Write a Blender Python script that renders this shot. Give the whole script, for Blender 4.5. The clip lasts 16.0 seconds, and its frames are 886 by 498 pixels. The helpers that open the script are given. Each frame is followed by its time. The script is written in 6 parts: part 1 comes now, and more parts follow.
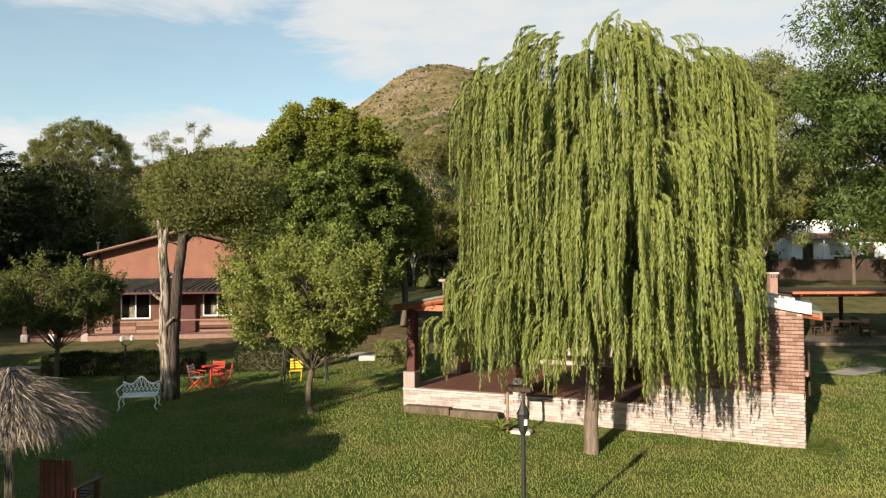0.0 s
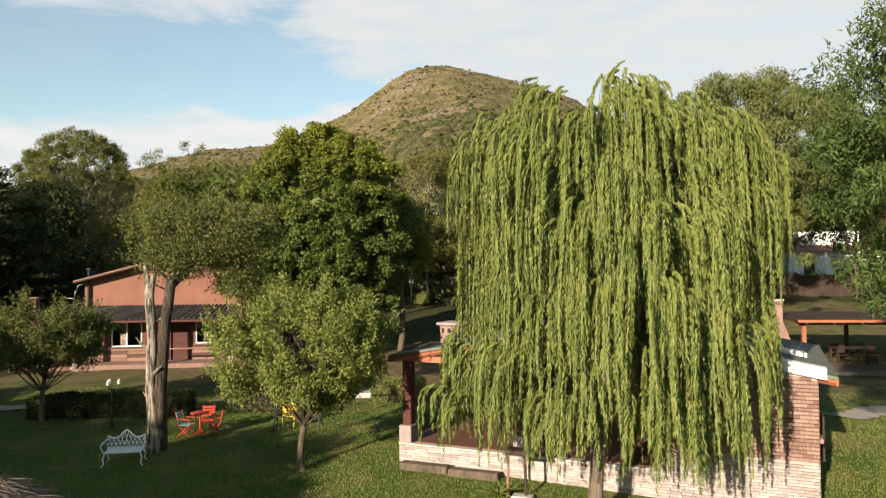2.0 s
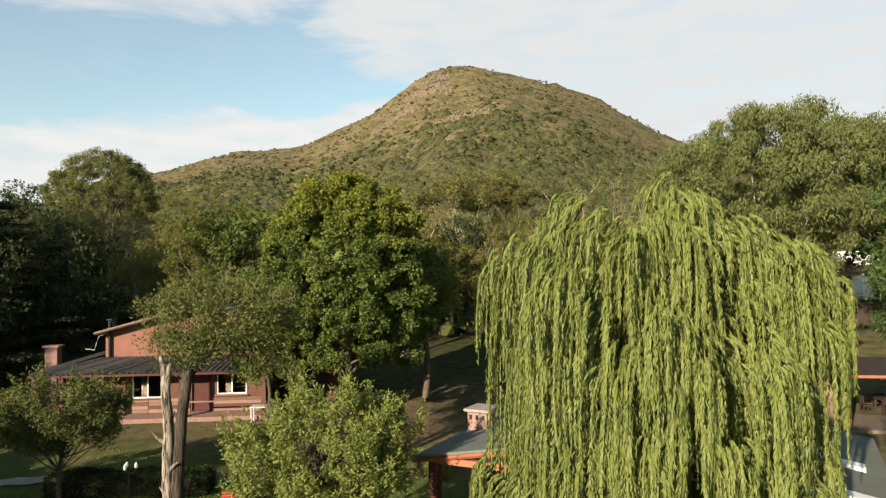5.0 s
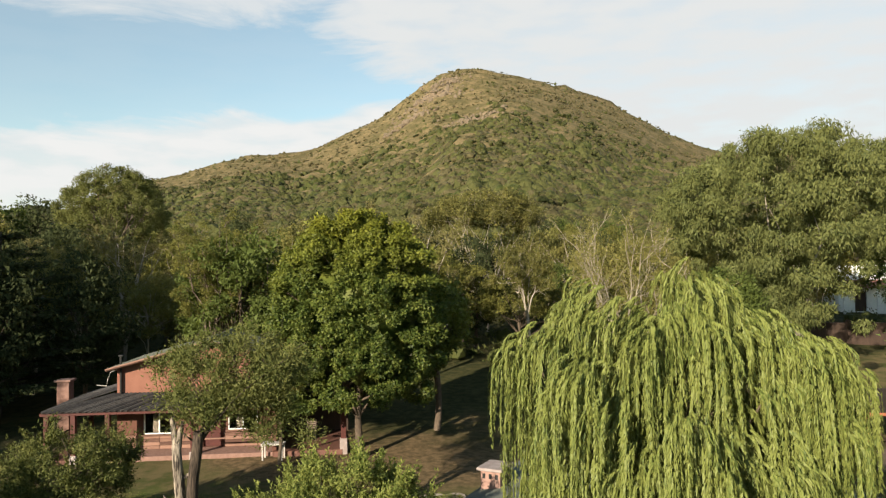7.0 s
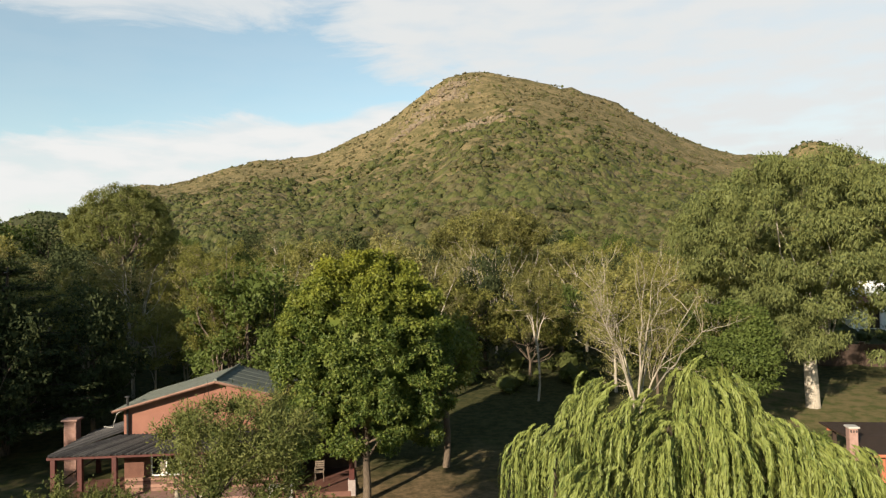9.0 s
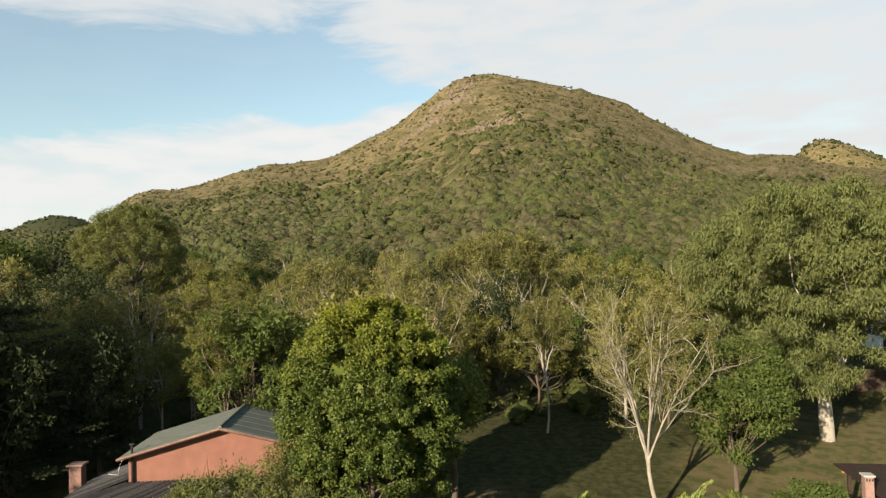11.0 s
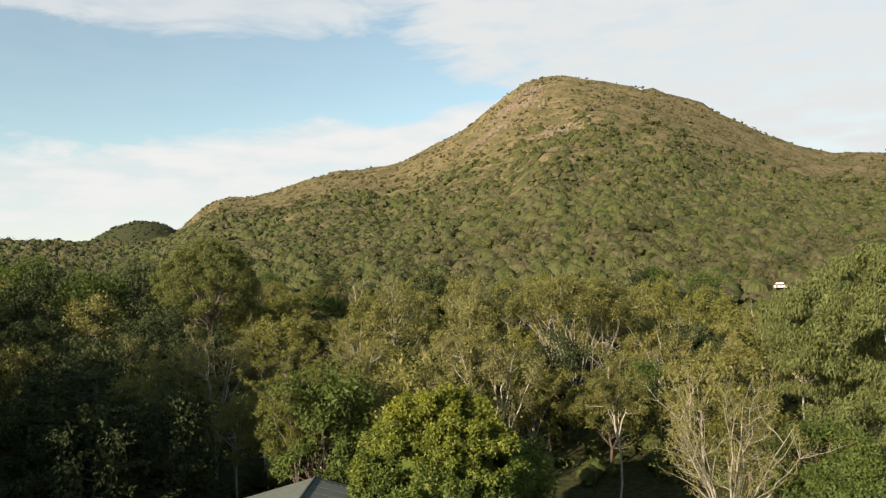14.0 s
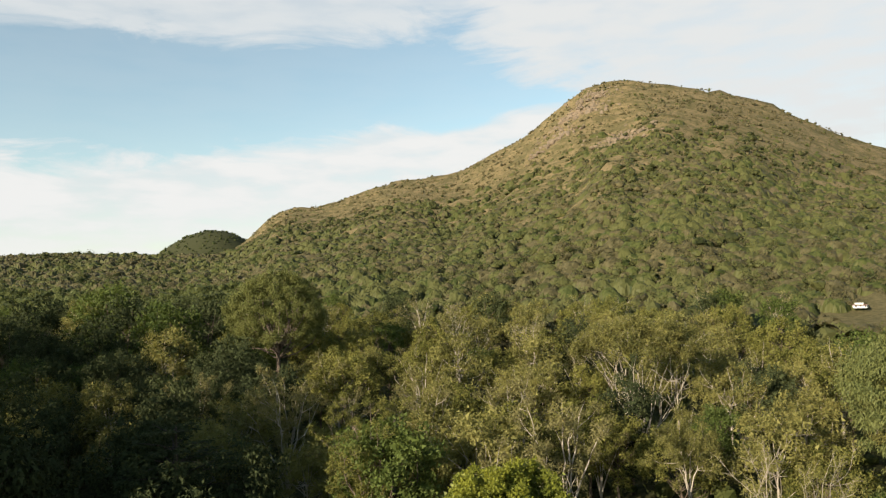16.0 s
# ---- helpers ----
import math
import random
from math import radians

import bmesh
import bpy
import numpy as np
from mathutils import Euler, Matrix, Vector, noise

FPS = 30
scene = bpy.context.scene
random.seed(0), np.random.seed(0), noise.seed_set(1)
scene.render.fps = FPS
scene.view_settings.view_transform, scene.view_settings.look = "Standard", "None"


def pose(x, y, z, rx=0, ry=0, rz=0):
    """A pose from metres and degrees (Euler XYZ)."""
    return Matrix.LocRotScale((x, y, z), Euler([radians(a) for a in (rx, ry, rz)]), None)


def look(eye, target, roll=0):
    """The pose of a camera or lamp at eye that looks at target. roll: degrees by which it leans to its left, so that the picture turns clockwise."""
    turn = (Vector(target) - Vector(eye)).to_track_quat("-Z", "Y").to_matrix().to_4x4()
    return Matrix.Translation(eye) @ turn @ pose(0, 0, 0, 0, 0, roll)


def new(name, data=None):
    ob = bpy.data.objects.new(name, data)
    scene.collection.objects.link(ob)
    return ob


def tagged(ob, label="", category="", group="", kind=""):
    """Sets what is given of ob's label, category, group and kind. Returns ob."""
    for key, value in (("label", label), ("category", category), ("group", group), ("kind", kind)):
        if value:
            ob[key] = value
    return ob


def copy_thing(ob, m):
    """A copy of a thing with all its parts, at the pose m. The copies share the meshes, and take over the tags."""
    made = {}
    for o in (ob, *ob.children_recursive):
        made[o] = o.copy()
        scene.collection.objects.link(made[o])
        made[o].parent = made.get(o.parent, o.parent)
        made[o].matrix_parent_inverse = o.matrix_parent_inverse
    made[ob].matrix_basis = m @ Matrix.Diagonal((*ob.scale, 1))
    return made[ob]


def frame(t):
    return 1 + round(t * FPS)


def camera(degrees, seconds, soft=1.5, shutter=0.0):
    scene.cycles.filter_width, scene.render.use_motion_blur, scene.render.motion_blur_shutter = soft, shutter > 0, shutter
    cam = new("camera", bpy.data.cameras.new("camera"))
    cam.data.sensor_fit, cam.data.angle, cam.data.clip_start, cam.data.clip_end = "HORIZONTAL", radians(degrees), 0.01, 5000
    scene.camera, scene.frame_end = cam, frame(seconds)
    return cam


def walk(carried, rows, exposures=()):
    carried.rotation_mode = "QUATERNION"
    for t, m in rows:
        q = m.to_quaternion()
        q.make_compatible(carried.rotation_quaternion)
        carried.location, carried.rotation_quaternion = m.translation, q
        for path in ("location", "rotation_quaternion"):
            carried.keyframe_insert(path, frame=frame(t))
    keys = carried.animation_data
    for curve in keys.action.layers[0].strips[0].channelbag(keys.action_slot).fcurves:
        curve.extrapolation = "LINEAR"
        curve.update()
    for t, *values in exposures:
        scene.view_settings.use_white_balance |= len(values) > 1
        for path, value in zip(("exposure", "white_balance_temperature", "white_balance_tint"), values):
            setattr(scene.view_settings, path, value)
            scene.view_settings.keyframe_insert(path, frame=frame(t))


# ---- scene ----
cam = camera(63.5, 16.0, soft=1.3)
PATH = [
    (0, (0.54, 0.812, 4.046), (0.502, 2.811, 4.104), -0.4),
    (0.5, (0.574, 0.964, 4.344), (0.536, 2.963, 4.404), -0.4),
    (1, (0.579, 1.159, 4.658), (0.542, 3.158, 4.718), -0.4),
    (1.5, (0.571, 1.355, 5.029), (0.536, 3.354, 5.089), -0.4),
    (2, (0.563, 1.543, 5.38), (0.529, 3.542, 5.438), -0.4),
    (2.5, (0.537, 1.755, 5.717), (0.501, 3.754, 5.776), -0.5),
    (3, (0.507, 1.936, 6.09), (0.468, 3.934, 6.146), -0.5),
    (3.5, (0.498, 2.079, 6.508), (0.445, 4.077, 6.563), -0.5),
    (4, (0.476, 2.261, 6.968), (0.407, 4.259, 7.022), -0.5),
    (6.5, (0.429, 2.662, 9.188), (0.303, 4.657, 9.241), -0.7),
    (7, (0.397, 2.689, 9.559), (0.271, 4.684, 9.615), -0.8),
    (7.5, (0.409, 2.742, 10.0), (0.278, 4.737, 10.057), -0.9),
    (8, (0.429, 2.794, 10.458), (0.29, 4.789, 10.517), -0.9),
    (8.5, (0.423, 2.907, 10.901), (0.28, 4.901, 10.962), -1.1),
    (9, (0.422, 3.007, 11.345), (0.274, 5.0, 11.406), -1.2),
    (11.5, (0.712, 3.535, 14.07), (0.523, 5.525, 14.132), -1.6),
    (12, (0.73, 3.64, 14.65), (0.521, 5.628, 14.713), -1.6),
    (12.5, (0.798, 3.765, 15.267), (0.553, 5.749, 15.332), -1.6),
    (13, (0.845, 3.939, 16.042), (0.566, 5.919, 16.106), -1.6),
    (13.5, (0.825, 3.919, 16.816), (0.507, 5.893, 16.879), -1.6),
    (14, (0.778, 3.858, 17.619), (0.412, 5.823, 17.685), -1.7),
    (14.5, (0.726, 3.773, 18.48), (0.304, 5.727, 18.552), -1.8),
    (15, (0.653, 3.706, 19.326), (0.189, 5.651, 19.403), -1.8),
    (15.5, (0.65, 3.53, 20.162), (0.154, 5.465, 20.241), -1.9),
    (16, (0.705, 3.451, 20.905), (0.173, 5.377, 20.989), -2.0),
]
walk(cam, [(t, look(eye, target, roll)) for t, eye, target, roll in PATH])

# ---- light ----
SUN_AZ, SUN_EL = 29.0, 18.0       # shadows fall to the right of straight ahead
sun_way = Vector((math.sin(radians(SUN_AZ)) * math.cos(radians(SUN_EL)),
                  math.cos(radians(SUN_AZ)) * math.cos(radians(SUN_EL)), -math.sin(radians(SUN_EL))))
sun = new("sun", bpy.data.lights.new("sun", "SUN"))
sun.data.energy, sun.data.angle, sun.data.color = 5.0, radians(0.55), (1.0, 0.885, 0.71)
sun.matrix_world = look((-30, -60, 40), Vector((-30, -60, 40)) + sun_way)
scene.view_settings.exposure = 1.14


def build_world():
    world = bpy.data.worlds.new("sky")
    scene.world = world
    world.use_nodes = True
    nt = world.node_tree
    nt.nodes.clear()
    N, L = nt.nodes.new, nt.links.new

    def math_node(op, a, b=None, c=None, clamp=False):
        n = N("ShaderNodeMath")
        n.operation, n.use_clamp = op, clamp
        for i, v in enumerate((a, b, c)):
            if v is None:
                continue
            if isinstance(v, (int, float)):
                n.inputs[i].default_value = v
            else:
                L(v, n.inputs[i])
        return n.outputs[0]

    def ramp(v, lo, hi):
        n = N("ShaderNodeMapRange")
        n.interpolation_type = "SMOOTHSTEP"
        L(v, n.inputs[0])
        n.inputs[1].default_value, n.inputs[2].default_value = lo, hi
        return n.outputs[0]

    sky = N("ShaderNodeTexSky")
    sky.sky_type, sky.sun_disc = "NISHITA", False
    sky.sun_elevation, sky.sun_rotation = radians(SUN_EL), radians(180 + SUN_AZ)
    sky.air_density, sky.dust_density, sky.ozone_density = 1.0, 0.3, 0.5
    coord = N("ShaderNodeTexCoord").outputs["Generated"]
    split = N("ShaderNodeSeparateXYZ")
    L(coord, split.inputs[0])
    x, y, z = split.outputs
    az = math_node("ARCTAN2", x, y)
    el = math_node("ARCSINE", z)
    flat = N("ShaderNodeCombineXYZ")
    L(math_node("MULTIPLY", az, 3.0), flat.inputs[0])
    L(math_node("MULTIPLY", el, 11.0), flat.inputs[1])
    wisp = N("ShaderNodeTexNoise")
    wisp.inputs["Scale"].default_value, wisp.inputs["Detail"].default_value, wisp.inputs["Roughness"].default_value = 1.7, 9, 0.62
    wisp.inputs["Distortion"].default_value = 0.5
    L(flat.outputs[0], wisp.inputs["Vector"])
    w = math_node("SUBTRACT", wisp.outputs["Fac"], 0.5)
    # a high sheet of cloud whose edge runs down to the summit, and a low bank over the far hills; clear sky overhead
    edge = math_node("ADD", math_node("MULTIPLY_ADD", el, 1.55, az), math_node("MULTIPLY", w, 0.42))
    high = ramp(edge, 0.22, 0.36)
    thin = ramp(math_node("ADD", math_node("MULTIPLY_ADD", az, -0.04, el), math_node("MULTIPLY", w, 0.14)), 0.325, 0.372)
    low_edge = math_node("SUBTRACT", math_node("MULTIPLY_ADD", az, 0.09, math_node("MULTIPLY", w, 0.15)), el)
    low = ramp(low_edge, -0.258, -0.213)
    cover = math_node("MAXIMUM", math_node("MAXIMUM", high, math_node("MULTIPLY", thin, 0.85)), math_node("MULTIPLY", low, math_node("MULTIPLY_ADD", ramp(el, 0.02, 0.13), 0.22, 0.75)))
    ahead = math_node("MULTIPLY", math_node("SUBTRACT", 1.0, ramp(el, 0.42, 0.70)), math_node("SUBTRACT", 1.0, ramp(math_node("ABSOLUTE", az), 1.1, 1.7)))
    cover = math_node("MULTIPLY", math_node("MAXIMUM", cover, 0.20), ahead)
    fluff = N("ShaderNodeTexNoise")
    fluff.inputs["Scale"].default_value, fluff.inputs["Detail"].default_value = 3.5, 8
    L(flat.outputs[0], fluff.inputs["Vector"])
    cover = math_node("MULTIPLY", cover, math_node("MULTIPLY_ADD", ramp(fluff.outputs["Fac"], 0.3, 0.62), 0.22, 0.78), clamp=True)
    tint = N("ShaderNodeMix")
    tint.data_type = "RGBA"
    L(cover, tint.inputs["Factor"])
    hue = N("ShaderNodeMix")
    hue.data_type, hue.blend_type = "RGBA", "MULTIPLY"
    hue.inputs["Factor"].default_value = 1.0
    L(sky.outputs[0], hue.inputs["A"])
    hue.inputs["B"].default_value = (0.85, 0.92, 0.85, 1)
    L(hue.outputs["Result"], tint.inputs["A"])
    tint.inputs["B"].default_value = (3.95, 4.03, 4.02, 1)
    back = N("ShaderNodeBackground")
    back.inputs["Strength"].default_value = 0.091
    bank = N("ShaderNodeMix")                  # the low bank faces the sun and is the whitest
    bank.data_type = "RGBA"
    L(math_node("MULTIPLY", math_node("MULTIPLY", math_node("SUBTRACT", low, high, clamp=True), cover), math_node("MULTIPLY", ramp(fluff.outputs["Fac"], 0.32, 0.6), 0.75)), bank.inputs["Factor"])
    L(tint.outputs["Result"], bank.inputs["A"])
    bank.inputs["B"].default_value = (4.55, 4.52, 4.42, 1)
    L(bank.outputs["Result"], back.inputs["Color"])
    L(back.outputs[0], N("ShaderNodeOutputWorld").inputs[0])


build_world()

# ---- materials ----


def surface(name, dark, light, scale=4.0, rough=0.85, bump=0.3, fine=40.0, metal=0.0, stretch=(1, 1, 1), piece=0.0, spec=0.3, sharp=1.0):
    """A mottled surface: two scales of noise between two colours, a fine relief, and a change from piece to piece."""
    m = bpy.data.materials.new(name)
    m.use_nodes = True
    nt = m.node_tree
    b = nt.nodes["Principled BSDF"]
    N, L = nt.nodes.new, nt.links.new
    geo = N("ShaderNodeTexCoord")
    mp = N("ShaderNodeMapping")
    L(geo.outputs["Object"], mp.inputs[0])
    mp.inputs["Scale"].default_value = stretch
    n1, n2 = N("ShaderNodeTexNoise"), N("ShaderNodeTexNoise")
    for n, s in ((n1, scale), (n2, fine)):
        n.inputs["Scale"].default_value, n.inputs["Detail"].default_value = s, 5
        L(mp.outputs[0], n.inputs["Vector"])
    f = N("ShaderNodeMath")
    f.operation = "MULTIPLY_ADD"
    L(n2.outputs["Fac"], f.inputs[0])
    f.inputs[1].default_value = 0.5
    half = N("ShaderNodeMath")
    half.operation = "MULTIPLY"
    L(n1.outputs["Fac"], half.inputs[0])
    half.inputs[1].default_value = 0.5
    L(half.outputs[0], f.inputs[2])
    out = f.outputs[0]
    if piece:
        info = N("ShaderNodeObjectInfo")
        isl = N("ShaderNodeNewGeometry")
        s = N("ShaderNodeMath")
        s.operation = "ADD"
        L(info.outputs["Random"], s.inputs[0])
        L(isl.outputs["Random Per Island"], s.inputs[1])
        fr = N("ShaderNodeMath")
        fr.operation = "FRACT"
        L(s.outputs[0], fr.inputs[0])
        mm = N("ShaderNodeMath")
        mm.operation = "MULTIPLY_ADD"
        L(fr.outputs[0], mm.inputs[0])
        mm.inputs[1].default_value = piece
        sh = N("ShaderNodeMath")
        sh.operation = "SUBTRACT"
        L(out, sh.inputs[0])
        sh.inputs[1].default_value = piece / 2
        L(sh.outputs[0], mm.inputs[2])
        out = mm.outputs[0]
    r = N("ShaderNodeMapRange")
    L(out, r.inputs[0])
    r.inputs[1].default_value, r.inputs[2].default_value = 0.5 - 0.18 / sharp, 0.5 + 0.18 / sharp
    mix = N("ShaderNodeMix")
    mix.data_type = "RGBA"
    L(r.outputs[0], mix.inputs["Factor"])
    mix.inputs["A"].default_value, mix.inputs["B"].default_value = (*dark, 1), (*light, 1)
    L(mix.outputs["Result"], b.inputs["Base Color"])
    b.inputs["Roughness"].default_value, b.inputs["Metallic"].default_value = rough, metal
    b.inputs["Specular IOR Level"].default_value = spec
    if bump:
        bp = N("ShaderNodeBump")
        bp.inputs["Strength"].default_value, bp.inputs["Distance"].default_value = bump, 0.02
        L(n2.outputs["Fac"], bp.inputs["Height"])
        L(bp.outputs[0], b.inputs["Normal"])
    return m


def foliage(name, dark, mid, light, through_light=0.35, gloss=0.6, spec=0.12, grain=0.55, blotch=0.9, top_tint=None, top_from=0.0, top_to=1.0):
    """Leaves: each one takes its own shade of green, and lets some light through."""
    m = bpy.data.materials.new(name)
    m.use_nodes = True
    nt = m.node_tree
    nt.nodes.clear()
    N, L = nt.nodes.new, nt.links.new
    isl, info = N("ShaderNodeNewGeometry"), N("ShaderNodeObjectInfo")
    blot = N("ShaderNodeTexNoise")
    blot.inputs["Scale"].default_value = blotch
    L(N("ShaderNodeTexCoord").outputs["Object"], blot.inputs["Vector"])
    a = N("ShaderNodeMath")
    a.operation = "MULTIPLY_ADD"
    L(isl.outputs["Random Per Island"], a.inputs[0])
    a.inputs[1].default_value = grain
    L(blot.outputs["Fac"], a.inputs[2])
    s = N("ShaderNodeMath")
    s.operation = "MULTIPLY_ADD"
    L(info.outputs["Random"], s.inputs[0])
    s.inputs[1].default_value = 0.32
    L(a.outputs[0], s.inputs[2])
    ramp = N("ShaderNodeValToRGB")
    L(s.outputs[0], ramp.inputs[0])
    e = ramp.color_ramp.elements
    e[0].position, e[0].color = 0.35 if grain > 0.3 else 0.42, (*dark, 1)
    e[1].position, e[1].color = 1.0 if grain > 0.3 else 0.80, (*light, 1)
    e.new(0.7 if grain > 0.3 else 0.6).color = (*mid, 1)
    p, t, mx = N("ShaderNodeBsdfPrincipled"), N("ShaderNodeBsdfTranslucent"), N("ShaderNodeMixShader")
    p.inputs["Roughness"].default_value, p.inputs["Specular IOR Level"].default_value = gloss, spec
    green = ramp.outputs[0]
    if top_tint:                                  # blends to a second colour towards the top of the crown
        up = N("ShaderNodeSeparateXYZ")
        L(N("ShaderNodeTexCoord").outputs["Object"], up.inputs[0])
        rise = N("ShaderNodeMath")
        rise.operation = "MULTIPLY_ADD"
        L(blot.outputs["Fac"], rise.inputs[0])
        rise.inputs[1].default_value = (top_to - top_from) * 1.2
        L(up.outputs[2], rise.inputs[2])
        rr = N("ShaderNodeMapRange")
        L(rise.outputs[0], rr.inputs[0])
        rr.inputs[1].default_value, rr.inputs[2].default_value = top_from + (top_to - top_from) * 0.6, top_to + (top_to - top_from) * 0.6
        tinted = N("ShaderNodeMix")
        tinted.data_type = "RGBA"
        L(rr.outputs[0], tinted.inputs["Factor"])
        L(green, tinted.inputs["A"])
        tinted.inputs["B"].default_value = (*top_tint, 1)
        green = tinted.outputs["Result"]
    L(green, p.inputs["Base Color"])
    warm = N("ShaderNodeMix")
    warm.data_type, warm.blend_type = "RGBA", "MULTIPLY"
    warm.inputs["Factor"].default_value = 1.0
    L(green, warm.inputs["A"])
    warm.inputs["B"].default_value = (1.25, 1.2, 0.6, 1)
    L(warm.outputs["Result"], t.inputs["Color"])
    mx.inputs[0].default_value = through_light
    L(p.outputs[0], mx.inputs[1])
    L(t.outputs[0], mx.inputs[2])
    L(mx.outputs[0], N("ShaderNodeOutputMaterial").inputs[0])
    return m


def ground_material():
    """Lawn near by, drier grass and bare soil in patches, and dry hill grass further up."""
    m = bpy.data.materials.new("ground")
    m.use_nodes = True
    nt = m.node_tree
    b = nt.nodes["Principled BSDF"]
    N, L = nt.nodes.new, nt.links.new
    pos = N("ShaderNodeNewGeometry").outputs["Position"]

    def noise_at(scale, detail=6, rough=0.6):
        n = N("ShaderNodeTexNoise")
        n.inputs["Scale"].default_value, n.inputs["Detail"].default_value, n.inputs["Roughness"].default_value = scale, detail, rough
        L(pos, n.inputs["Vector"])
        return n.outputs["Fac"]

    def blend(fac, a, c):
        n = N("ShaderNodeMix")
        n.data_type = "RGBA"
        L(fac, n.inputs["Factor"])
        for k, v in (("A", a), ("B", c)):
            if isinstance(v, tuple):
                n.inputs[k].default_value = (*v, 1)
            else:
                L(v, n.inputs[k])
        return n.outputs["Result"]

    def rng(v, lo, hi):
        n = N("ShaderNodeMapRange")
        n.interpolation_type = "SMOOTHSTEP"
        L(v, n.inputs[0])
        n.inputs[1].default_value, n.inputs[2].default_value = lo, hi
        return n.outputs[0]

    lawn = blend(rng(noise_at(9.0), 0.35, 0.65), (0.047, 0.076, 0.014), (0.077, 0.109, 0.021))
    lawn = blend(rng(noise_at(0.55, 6), 0.46, 0.66), lawn, (0.130, 0.115, 0.038))
    worn = N("ShaderNodeMath")
    worn.operation = "MULTIPLY_ADD"
    L(noise_at(0.35, 7), worn.inputs[0])
    worn.inputs[1].default_value = 14.0
    sep = N("ShaderNodeSeparateXYZ")
    L(pos, sep.inputs[0])
    L(sep.outputs[1], worn.inputs[2])
    lawn = blend(rng(worn.outputs[0], 33, 40), lawn, blend(rng(noise_at(1.1), 0.35, 0.62), (0.060, 0.066, 0.020), (0.125, 0.098, 0.046)))
    soil = blend(rng(noise_at(3.0), 0.35, 0.65), (0.085, 0.062, 0.030), (0.175, 0.120, 0.064))
    # the worn, bare yard in front of the cabin
    far = N("ShaderNodeVectorMath")
    far.operation = "DISTANCE"
    sc = N("ShaderNodeVectorMath")
    sc.operation = "MULTIPLY"
    L(pos, sc.inputs[0])
    sc.inputs[1].default_value = (0.55, 1.0, 0.0)
    L(sc.outputs[0], far.inputs[0])
    far.inputs[1].default_value = (-1.9, 38.0, 0)
    wob = N("ShaderNodeMath")
    wob.operation = "MULTIPLY_ADD"
    L(noise_at(0.5, 6), wob.inputs[0])
    wob.inputs[1].default_value = 5.0
    L(far.outputs["Value"], wob.inputs[2])
    inv = N("ShaderNodeMath")
    inv.operation = "SUBTRACT"
    inv.inputs[0].default_value = 8.6
    L(wob.outputs[0], inv.inputs[1])
    near = blend(rng(inv.outputs[0], -0.8, 1.2), lawn, soil)
    dry = blend(rng(noise_at(0.09, 9, 0.7), 0.38, 0.62), (0.097, 0.080, 0.035), (0.200, 0.146, 0.075))
    dry = blend(rng(noise_at(0.5, 8, 0.75), 0.48, 0.66), dry, (0.052, 0.054, 0.018))
    dry = blend(rng(noise_at(1.5, 6, 0.8), 0.50, 0.66), dry, (0.058, 0.057, 0.021))
    bare = noise_at(0.05, 9, 0.75)
    for spot, size in (((-6.0, 438.0, 0.0), 20.0), ((-40.0, 548.0, 0.0), 26.0)):
        # stony outcrops below the top
        off = N("ShaderNodeVectorMath")
        off.operation = "MULTIPLY"
        L(pos, off.inputs[0])
        off.inputs[1].default_value = (1.0, 1.0, 0.0)
        far_off = N("ShaderNodeVectorMath")
        far_off.operation = "DISTANCE"
        L(off.outputs[0], far_off.inputs[0])
        far_off.inputs[1].default_value = spot
        edge = N("ShaderNodeMath")
        edge.operation = "MULTIPLY_ADD"
        L(bare, edge.inputs[0])
        edge.inputs[1].default_value = -size * 3.2
        L(far_off.outputs["Value"], edge.inputs[2])
        away = N("ShaderNodeMath")
        away.operation = "MULTIPLY"
        L(edge.outputs[0], away.inputs[0])
        away.inputs[1].default_value = -1.0
        dry = blend(rng(away.outputs[0], size * 0.75, size * 1.6), dry, blend(rng(noise_at(0.4, 6), 0.35, 0.65), (0.135, 0.096, 0.056), (0.25, 0.185, 0.125)))
    litter = blend(rng(noise_at(2.2), 0.35, 0.65), (0.028, 0.032, 0.011), (0.064, 0.058, 0.022))
    woody = N("ShaderNodeMath")
    woody.operation = "MULTIPLY_ADD"
    L(noise_at(0.16, 5), woody.inputs[0])
    woody.inputs[1].default_value = 26.0
    L(sep.outputs[1], woody.inputs[2])
    right = N("ShaderNodeMath")
    right.operation = "MULTIPLY_ADD"
    L(rng(sep.outputs[0], 9, 16), right.inputs[0])
    right.inputs[1].default_value = -16.0
    L(woody.outputs[0], right.inputs[2])
    near = blend(rng(right.outputs[0], 51, 58), near, litter)
    thicket = blend(rng(noise_at(0.8, 7, 0.7), 0.38, 0.62), (0.070, 0.062, 0.025), (0.128, 0.104, 0.048))
    whole = blend(rng(sep.outputs[1], 215, 310), blend(rng(sep.outputs[1], 108, 150), near, thicket), dry)
    whole = blend(rng(sep.outputs[1], 800, 950), whole, blend(rng(sep.outputs[0], -300, 200), (0.040, 0.042, 0.019), dry))
    L(whole, b.inputs["Base Color"])
    b.inputs["Roughness"].default_value, b.inputs["Specular IOR Level"].default_value = 0.95, 0.1
    bp = N("ShaderNodeBump")
    bp.inputs["Strength"].default_value, bp.inputs["Distance"].default_value = 0.6, 0.06
    L(noise_at(14.0), bp.inputs["Height"])
    L(bp.outputs[0], b.inputs["Normal"])
    return m


